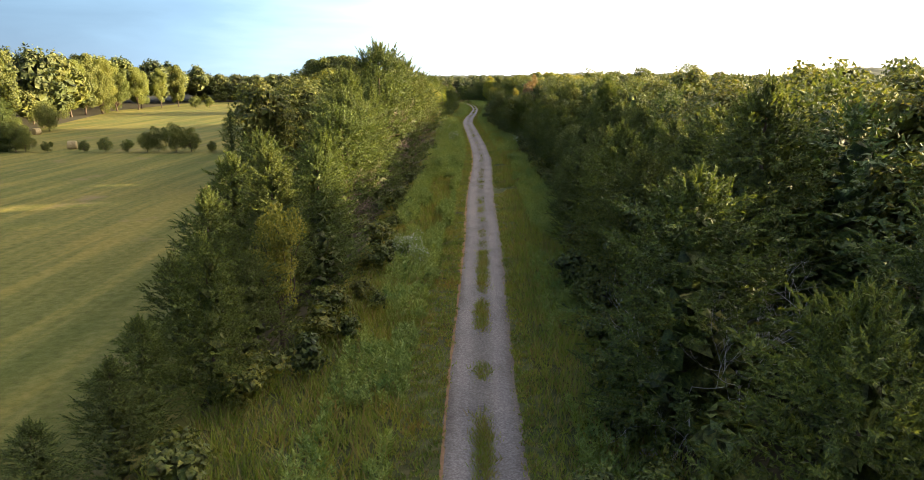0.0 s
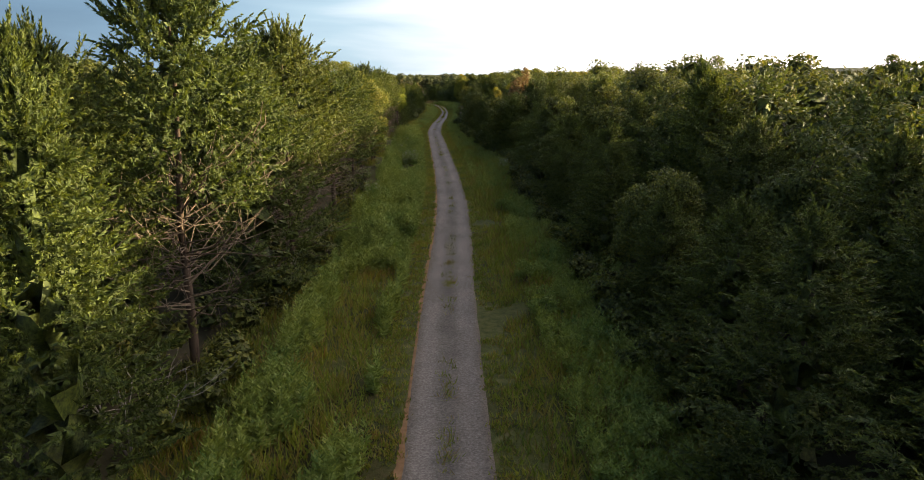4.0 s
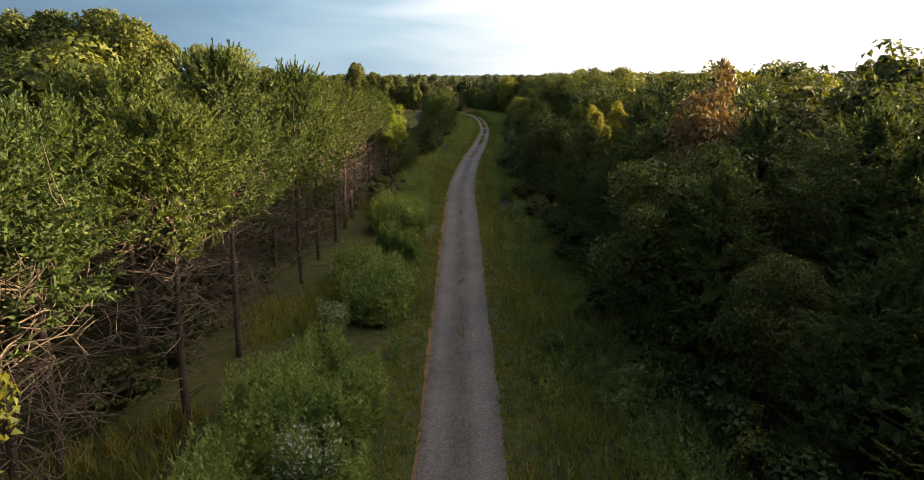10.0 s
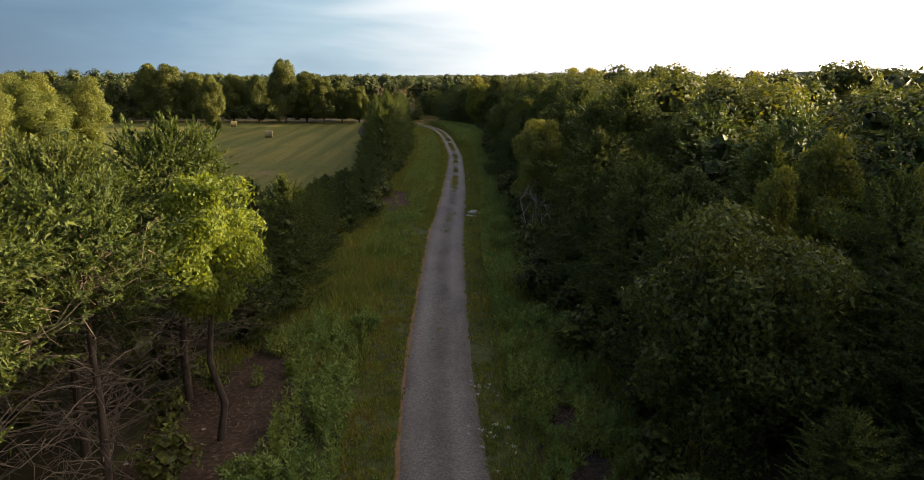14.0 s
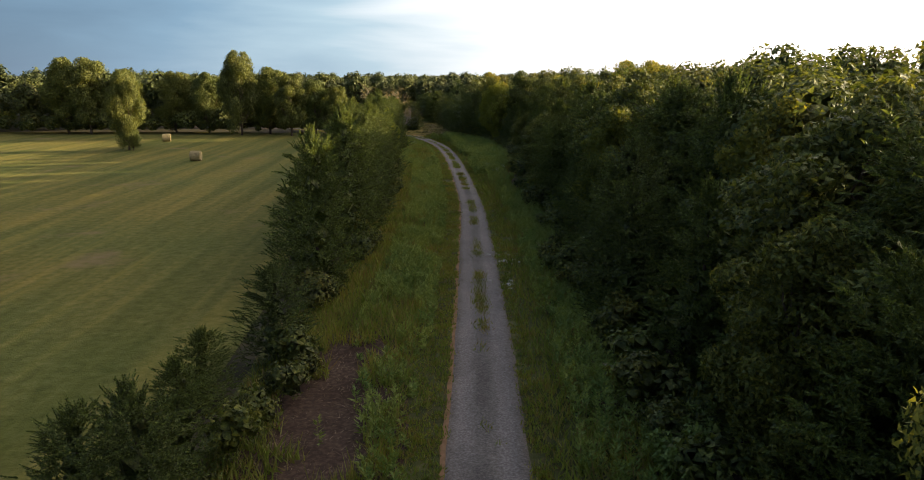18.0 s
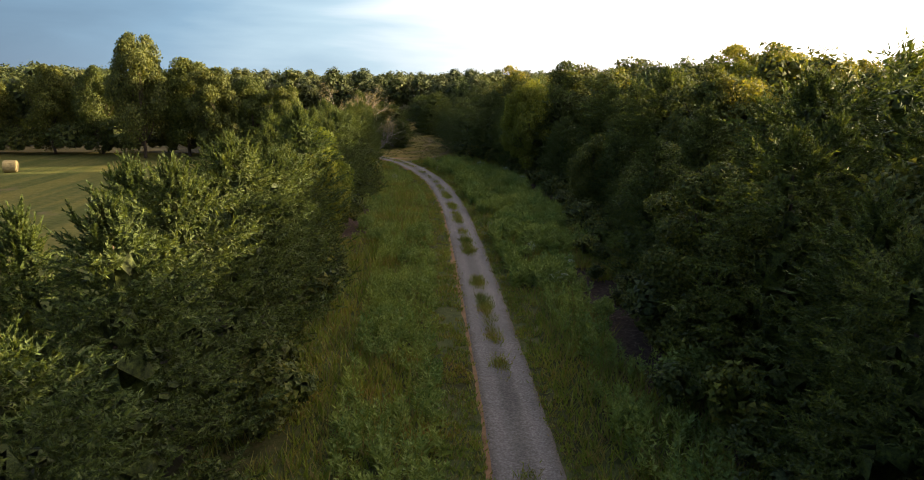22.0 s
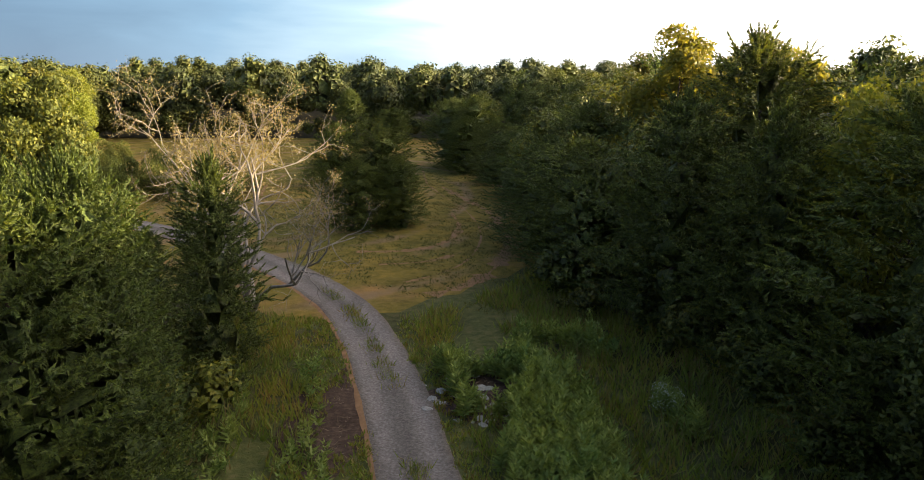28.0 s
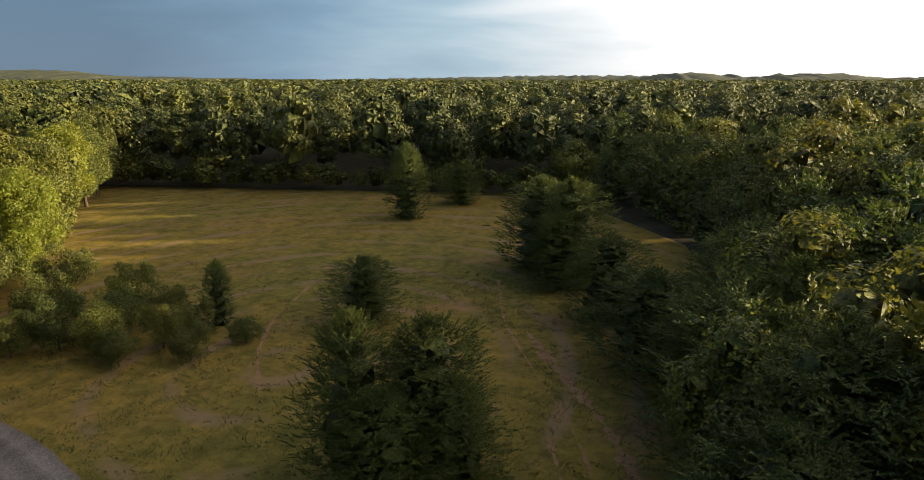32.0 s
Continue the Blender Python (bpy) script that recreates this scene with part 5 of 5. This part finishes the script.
def weeds(name, spots, leaves, seed, mat, label, leaf=0.24):
    """Upright leafy stalks."""
    rng = np.random.default_rng(seed)
    n = len(spots)
    i = np.repeat(np.arange(n), leaves)
    m = len(i)
    t = rng.random(m)
    a = rng.random(m) * 6.283
    h = spots[i, 2] * (0.75 + 0.5 * rng.random(n))[i]
    lean = rng.normal(size=(n, 2))[i] * 0.12
    out = np.stack([np.cos(a), np.sin(a), 0.25 + 0.9 * t], 1)
    p = np.zeros((m, 3))
    p[:, :2] = spots[i, :2] + lean * (t * h)[:, None] + out[:, :2] * 0.04
    p[:, 2] = (0.12 + 0.88 * t) * h
    s = leaf * (1.35 - 0.7 * t) * (0.7 + 0.6 * rng.random(m))
    v1 = sprigs(rng, p, unit(out), s, s * 0.38)
    q = np.stack([spots[:, 0], spots[:, 1], np.zeros(n)], 1)
    dd = unit(np.concatenate([rng.normal(size=(n, 2)) * 0.1, np.ones((n, 1))], 1))
    v2 = sprigs(rng, q, dd, spots[:, 2] * 0.95, 0.03)
    tagged(new(name, mesh_np(name, *merge([v1, v2]), mat)), label, "weeds", kind="stuff")


vr = np.random.default_rng(301)
ry = vr.random(150000) * 398 - 4
li, ri = np.interp(ry, *zip(*LEFT_IN)) - 1.0, np.interp(ry, *zip(*EDGE_R)) + 1.5
rx = li + (ri - li) * vr.random(len(ry))
rc = np.interp(ry, ROAD_C[:340, 1], ROAD_C[:340, 0])
off = np.array([road_dist(a, b) for a, b in zip(rx[:96000], ry[:96000])])
rx, ry = rx[:96000], ry[:96000]
lush = np.array([noise.noise(Vector((a * 0.16, b * 0.09, 4.0))) + 0.5 * noise.noise(Vector((a * 0.5, b * 0.4, 8.0))) for a, b in zip(rx, ry)])
away = np.abs(off) - np.interp(ry, *zip(*ROAD_W))
ok = (away > 0.04) & ~np.array([in_litter(a, b, 0.45) for a, b in zip(rx, ry)]) & (lush > np.where((off < -3.4) & (ry > 128) & (ry < 208), 0.22, -0.55)) & (ry < 381 + 1.25 * np.maximum(rx, 0) + 1.5 * lush)
mown = away < np.where(off < 0, 1.7, 0.7)
tall = ok & ~mown
short = ok & mown
far = np.clip(0.55 + 0.35 * away, 0.5, 1.3)
blades("grass_short", np.stack([rx, ry, np.ones(len(rx))], 1)[short], 0.17, 0.06, 13, 311, M_GRASS, "short mown grass beside the gravel lane")
blades("grass_tall", np.stack([rx, ry, far * (1 + 0.5 * lush)], 1)[tall], 0.50, 0.06, 5, 312, M_GRASS, "tall uncut grass on the verges")
LUSH_BANDS = [(-7.6, -2.8, 96, 190, 1.7, 12000), (-7.0, -2.6, 62, 98, 1.2, 2600), (1.9, 8.4, 318, 378, 1.0, 8000)]
WEED_BANDS = [(-8, -3.4, 186, 216, 1.2, 900), (-6, -3, 20, 62, 0.8, 1400), (4.2, 10, 58, 118, 0.9, 4200), (3.2, 8.0, 20, 58, 0.6, 1500),
              (3.0, 8.5, 118, 200, 0.75, 2000), (2.8, 7.0, 200, 250, 0.8, 1800), (3.0, 8.5, 250, 320, 0.85, 3200), (-6, -2.4, 262, 330, 0.8, 2200), (-6, -2.4, 228, 262, 0.7, 500), (-8, -2.3, 330, 376, 0.6, 1300), (8.5, 11.5, 326, 366, 0.9, 1000)]
def spread_weeds(bands, sparse):
    ws = []
    for a, b, y0, y1, h, n in bands:
        yy = y0 + (y1 - y0) * vr.random(n)
        c = np.interp(yy, ROAD_C[:340, 1], ROAD_C[:340, 0])
        o = a + (b - a) * vr.random(n)
        thick = np.array([-1.0 if in_litter(e_ + q, w, 0.35) else noise.noise(Vector((q * 0.35, w * 0.2, 2.0))) for q, w, e_ in zip(o, yy, c)])
        ws.append(np.stack([c + o, yy, h * (0.6 + 0.5 * vr.random(n) + 0.9 * np.maximum(thick, -0.2))], 1)[thick > sparse])
    return np.concatenate(ws)


weeds("weeds_lush", spread_weeds(LUSH_BANDS, -0.02), 44, 322, M_WEED, "dense leafy tall weeds along the verge", 0.23)
weeds("weeds", spread_weeds(WEED_BANDS, -0.18), 28, 321, M_WEED, "leafy waist-high weeds along the verge", 0.19)
lr = np.random.default_rng(811)
chips = np.array([(a + b * (2 * lr.random() - 1), c + d * (2 * lr.random() - 1), 1.0) for a, c, b, d in LITTER for _ in range(int(b * d * 26))])
chips = chips[np.array([in_litter(a, b, 0.9) and abs(road_dist(a, b)) > 1.6 for a, b, _ in chips])]
blades("wood_chips", chips, 0.20, 0.035, 3, 812, M_CHIP, "scattered pale wood chips and dead twigs on bare ground", 5.0)
cr_ = np.random.default_rng(701)
cx_, cy_ = -34 + 50 * cr_.random(16000), 380 + 54 * cr_.random(16000) ** 1.25
cut_ok = np.array([abs(road_dist(a, b)) > ROAD_HALF and b > 381 and a < lin(b, EDGE_R) + 0.5 and b > 384 - 0.7 * a and noise.noise(Vector((a * 0.3, b * 0.3, 6.0))) > -0.25 for a, b in zip(cx_, cy_)])
blades("grass_clearing", np.stack([cx_, cy_, np.ones(len(cx_))], 1)[cut_ok], 0.13, 0.05, 7, 702, M_DRY_GRASS, "short dry mown grass of the clearing", 0.7)


# ---- bare and dead trees ----
def branch(rng, out, a, d, ln, r, depth, droop=0.0):
    """A limb with forks, drawn as tapered tubes."""
    pts, p = [np.asarray(a, float)], np.asarray(a, float)
    for _ in range(4):
        d = unit(d + rng.normal(size=3) * 0.20 + np.array((0, 0, 0.06 - droop)))
        p = p + d * ln / 4
        pts.append(p)
    out.append(tube(pts, np.linspace(r, r * 0.55, 5), 6 if r > 0.06 else 4 if r > 0.02 else 3))
    if depth:
        for q in range(rng.integers(2, 4)):
            k = rng.integers(2, 5)
            branch(rng, out, pts[k], unit(d + rng.normal(size=3) * 0.65), ln * (0.55 + 0.25 * rng.random()), r * 0.6, depth - 1, droop)
    return pts[-1]


def bare_tree(seed, x, y, trunks, height, spread, depth, leaves, label, name="bare_tree", lean=(0, 0), base=0.0, r=0.13, wood=M_DEAD):
    rng = np.random.default_rng(seed)
    root = tagged(new(name), label, "tree")
    root.matrix_basis = at(x, y, -0.02)
    tips = []
    for k in range(trunks):
        out = []
        a = 6.283 * (k + rng.random() * 0.6) / trunks
        d = unit(np.array((math.cos(a) * spread + lean[0], math.sin(a) * spread + lean[1], 1.0)))
        branch(rng, out, (math.cos(a) * 0.15, math.sin(a) * 0.15, base), d, height * 0.48, r * (0.8 + 0.4 * rng.random()), depth)
        v, f = merge(out)
        part("limb", mesh_np("bare_limb", v, f, wood, True), root)
        tips.append(v[v[:, 2] > height * 0.5] if leaves else v[:1])
    if leaves:
        t = np.concatenate(tips)
        p = t[rng.integers(0, len(t), leaves)] + rng.normal(size=(leaves, 3)) * 0.12
        s_ = 0.07 * (0.7 + 0.6 * rng.random(leaves))
        part("leaves", mesh_np("last_leaves", *sprigs(rng, p, unit(rng.normal(size=(leaves, 3))), s_, s_ * 0.7), M_GOLD_DRY), root, "sparse yellowish leaves")
    return root


bare_tree(408, -7.2, 382.0, 6, 8.8, 0.30, 5, 14000, "pale bare tree with sparse yellowish leaves beside the lane", lean=(-0.04, 0.0), r=0.11)
bare_tree(402, 9.3, 26.0, 6, 6.4, 0.8, 5, 0, "bleached dead tree with tangled branches among cedars", "dead_tree", r=0.034, wood=M_PALE)
bare_tree(403, 23.1, 151.5, 4, 9.5, 0.5, 3, 0, "bleached dead treetop above the wood", "dead_tree", r=0.08)
bare_tree(404, 9.8, 231, 4, 6.5, 0.8, 3, 0, "grey dead tree leaning out of the wood", "dead_tree", r=0.06)
snag = tagged(new("dead_tree"), "bleached broken trunk leaning at the wood's edge", "tree")
snag.matrix_basis = at(-9.9, 117.6, -0.05)
sg = np.random.default_rng(405)
part("trunk", mesh_np("snag_trunk", *tube([(0, 0, 0), (0.9, 0.05, 2.2), (1.95, 0.1, 4.5), (2.9, 0.1, 6.6), (3.6, 0.12, 8.3), (3.8, 0.12, 8.8)], (0.16, 0.14, 0.12, 0.10, 0.07, 0.02), 8), M_DEAD, True), snag)
for h, d in ((0.62, (0.9, -0.3, 0.6)), (0.8, (-0.5, 0.6, 0.8)), (0.93, (0.6, 0.2, 1.0))):
    b = np.array((3.6, 0.12, 8.3)) * h
    part("stub", mesh_np("snag_stub", *limb(sg, b, b + np.array(d) * 0.9, 0.05, 0.015, 4, 0.06, 5), M_DEAD, True), snag)
for k, (x, y) in enumerate(((-8.2, 86), (-8.6, 98), (-8.0, 70), (-10.5, 140))):
    bare_tree(410 + k, x, y, 4, 4.6, 1.1, 3, 0, "dead grey brushwood under the cedars", "dead_brush", lean=(0.4, 0), r=0.045)


# ---- flowering shrubs and tall weeds that stand out ----
def flower_shrub(seed, blossom=M_FLOWER):
    def build():
        rng = np.random.default_rng(seed)
        root = tagged(new("flowering_shrub"), "grey-green shrub covered in small white flowers", "shrub", "flowering shrubs")
        c = unit(rng.normal(size=(26, 3)) + np.array((0, 0, 0.3))) * np.array((0.42, 0.42, 0.42)) * (0.5 + 0.5 * rng.random((26, 1))) + np.array((0, 0, 0.52))
        i = np.repeat(np.arange(26), 60)
        o = unit(rng.normal(size=(len(i), 3)))
        p = c[i] + o * 0.14 * rng.random((len(i), 1))
        part("foliage", mesh_np("shrub_leaves", *sprigs(rng, p, unit(o + np.array((0, 0, 0.4))), 0.075, 0.028), M_WEED), root)
        j = np.repeat(np.arange(26), 22)
        o2 = unit(rng.normal(size=(len(j), 3)) + np.array((0, 0, 0.8)))
        part("blossom", mesh_np("shrub_blossom", *sprigs(rng, c[j] + o2 * 0.15, unit(rng.normal(size=(len(j), 3))), 0.04, 0.035), blossom), root, "small white blossom")
        ch = [limb(rng, (0, 0, -0.05), c[q], 0.02, 0.006, 4, 0.06, 4) for q in range(0, 26, 2)]
        part("stem", mesh_np("shrub_stems", *merge(ch), M_BARK, True), root)
        return root
    return Kind(build)


SHRUB = [flower_shrub(501), flower_shrub(502)]
for x, y, h in ((-3.6, 50.8, 2.3), (-3.0, 49.4, 1.6), (7.9, 44.5, 1.2), (9.2, 52, 1.0), (-4.6, 118, 1.9), (-5.4, 114, 1.4), (-4.0, 123, 1.3), (-1.6, 144.6, 2.3), (-2.5, 162.3, 2.4), (-3.6, 158, 2.0), (10.2, 140.6, 1.7),
                (11.3, 364.6, 1.3), (12.0, 357, 1.4), (9.5, 318, 1.2), (10.4, 321, 1.2), (9.0, 326, 0.9), (-1.8, 361.5, 0.8), (-1.4, 358.5, 0.7), (8.6, 372, 1.1), (-7.4, 127, 1.5), (-6.4, 132, 1.6), (-9, 137, 1.3), (10.8, 92, 1.1), (10.2, 76, 1.2)):
    SHRUB[int(rs.integers(0, 2))].put(at(x, y, 0, rs.random() * 6.28, h))


def forb(seed):
    def build():
        rng = np.random.default_rng(seed)
        root = tagged(new("leafy_shrub"), "low loose leafy green shrub growing on the verge", "shrub", "leafy verge shrubs")
        c = unit(rng.normal(size=(22, 3)) + np.array((0, 0, 0.4))) * np.array((0.55, 0.55, 0.36)) * (0.45 + 0.55 * rng.random((22, 1))) + np.array((0, 0, 0.50))
        i = np.repeat(np.arange(22), 70)
        o = unit(rng.normal(size=(len(i), 3)) + np.array((0, 0, 0.3)))
        part("foliage", mesh_np("forb_leaves", *sprigs(rng, c[i] + o * 0.17 * rng.random((len(i), 1)), unit(o + rng.normal(size=o.shape) * 0.4), 0.10, 0.055, o, 0.5), M_WEED), root)
        part("stem", mesh_np("forb_stems", *merge([limb(rng, (0, 0, -0.05), c[q], 0.014, 0.004, 4, 0.06, 4) for q in range(0, 22, 2)]), M_BARK, True), root)
        return root
    return Kind(build)


FORB = [forb(511), forb(512), forb(513)]
for x, y, h in ((8.5, 50.4, 1.5), (8.8, 60.6, 1.6), (-2.5, 204.4, 1.5), (-4.0, 199.5, 1.6), (-2.0, 213.6, 1.4), (1.1, 286.4, 1.0), (0.3, 308.1, 1.1), (1.0, 323.4, 1.3), (-2.6, 334.6, 1.2), (9.3, 248.6, 1.8), (10.4, 250.6, 1.6), (7.8, 243.4, 1.3), (-0.9, 242.3, 1.1), (-1.6, 239.6, 1.2), (12.1, 304.6, 1.8), (11.2, 303.4, 1.5), (8.8, 364.4, 1.5), (9.6, 366.2, 1.3),
                (10.4, 362.0, 1.2), (-1.2, 330.4, 1.2), (7.6, 332.0, 1.1), (9.8, 338.5, 1.3), (8.9, 70.5, 1.2), (9.6, 84.0, 1.3), (10.4, 98.0, 1.2)):
    FORB[int(rs.integers(0, 3))].put(at(x, y, 0, rs.random() * 6.28, h))


fr = np.random.default_rng(517)
for a, b, y0, y1, n in ((4.2, 8.2, 60, 120, 22), (3.6, 7.0, 122, 196, 16), (3.4, 6.6, 200, 246, 10), (3.2, 6.4, 264, 320, 14), (2.4, 6.0, 320, 372, 16), (-6.5, -3.2, 96, 190, 26), (-5.0, -2.8, 24, 62, 8), (-5.0, -2.6, 264, 330, 10)):
    for _ in range(n):
        q = y0 + (y1 - y0) * fr.random()
        FORB[int(fr.integers(0, 3))].put(at(lin(q, ROAD) + a + (b - a) * fr.random(), q, 0, fr.random() * 6.28, 0.7 + 0.8 * fr.random() ** 1.5))


# ---- stones ----
def stone(seed):
    def build():
        bm = bmesh.new()
        bmesh.ops.create_icosphere(bm, subdivisions=2, radius=0.5)
        for v in bm.verts:
            v.co *= 1 + 0.45 * noise.noise(v.co * 1.7 + Vector((seed, 0, 0))) + 0.12 * noise.noise(v.co * 5 + Vector((0, seed, 0)))
            v.co.z = v.co.z * 0.45 + 0.08
        me = bpy.data.meshes.new("stone")
        bm.to_mesh(me)
        bm.free()
        me.materials.append(M_STONE)
        return tagged(new("stone", me), "pale broken limestone lying in the grass", "stone", "stones by the lane")
    return Kind(build)


STONE = [stone(1.3), stone(4.7), stone(8.1)]
for x, y, n, spread, size in ((7.4, 39.0, 6, 0.5, 0.42), (7.0, 35, 4, 0.5, 0.35), (6.9, 30.5, 6, 0.5, 0.4), (6.5, 27, 6, 0.5, 0.4), (6.3, 24.5, 4, 0.4, 0.4), (5.7, 245.8, 9, 0.5, 0.7), (6.7, 275.8, 24, 0.55, 0.27), (6.4, 269.8, 6, 0.5, 0.3),
                              (3.4, 207.6, 26, 0.5, 0.15), (3.4, 203, 24, 0.5, 0.16), (3.5, 199.8, 12, 0.5, 0.16), (-0.9, 180.6, 16, 0.5, 0.14), (0.4, 208.6, 8, 0.4, 0.12), (-7.6, 203.6, 14, 0.8, 0.14), (2.3, 373.8, 30, 0.75, 0.26), (3.6, 372.2, 26, 0.6, 0.26), (5.4, 373, 14, 0.4, 0.24), (5.3, 370, 12, 0.4, 0.24), (-2.4, 222, 6, 1.0, 0.2), (1.3, 265, 6, 0.5, 0.16), (-3.4, 214, 6, 1.2, 0.2)):
    for _ in range(n):
        STONE[int(rs.integers(0, 3))].put(at(x + rs.normal() * spread, y + rs.normal() * spread * 1.3, -0.03, rs.random() * 6.28, size * (0.5 + rs.random())))

# ---- grass tufts on the crown of the lane, and its dirt edge ----
tr = np.random.default_rng(601)
spots = []
for y0, y1, n, clump in ((14, 58, 40, 34), (58, 100, 22, 7), (100, 215, 30, 4), (236, 262, 8, 6), (262, 300, 20, 20), (300, 352, 30, 38), (352, 384, 14, 14)):
    for _ in range(n):
        yy = y0 + (y1 - y0) * tr.random()
        i = int(np.abs(ROAD_C[:345, 1] - yy).argmin())
        c, nv = ROAD_C[i], ROAD_N[i]
        m = int(clump * (0.4 + 1.2 * tr.random()))
        o, l_ = tr.normal(size=m) * 0.14, tr.normal(size=m) * 0.5
        spots.append(np.stack([c[0] + nv[0] * o - nv[1] * l_, c[1] + nv[1] * o + nv[0] * l_, 0.6 + 0.7 * tr.random(m)], 1))
sp = np.concatenate(spots)
blades("grass_tufts", sp, 0.28, 0.035, 8, 611, M_GRASS, "grass tufts growing along the middle of the lane", 0.6)

ev, ef = [], []
fine = np.arange(0, len(ROAD_C) - 1, 0.25)
for q in fine:
    i, t = int(q), q - int(q)
    (cx, cy), (nx, ny) = ROAD_C[i] * (1 - t) + ROAD_C[i + 1] * t, ROAD_N[i] * (1 - t) + ROAD_N[i + 1] * t
    on = max(0.0, noise.noise(Vector((cy * 0.07, 3.0, 0))) + 0.35) * (1 if 48 < cy < 400 else 0.2)
    w = max(0.0, 0.02 + 0.34 * on * (0.6 + 0.9 * noise.noise(Vector((cy * 0.6, 1, 0))) + 0.7 * noise.noise(Vector((cy * 2.3, 4, 0)))))
    inner_edge = 0.93 - 0.10 * abs(noise.noise(Vector((cy * 1.7, 7, 0))))
    for o in (lin(cy, ROAD_W) * inner_edge, lin(cy, ROAD_W) * 0.99, lin(cy, ROAD_W) + w):
        ev.append((cx - nx * o, cy - ny * o, 0.02 if o < lin(cy, ROAD_W) * 0.98 else 0.016 if o < lin(cy, ROAD_W) else 0.0))
ef = [(3 * i + j, 3 * i + j + 1, 3 * i + j + 4, 3 * i + j + 3) for i in range(len(fine) - 1) for j in range(2)]
tagged(new("road_shoulder", mesh_np("road_shoulder", ev, ef, M_DIRT)), "narrow edge of bare reddish dirt beside the lane", "dirt", kind="structure")
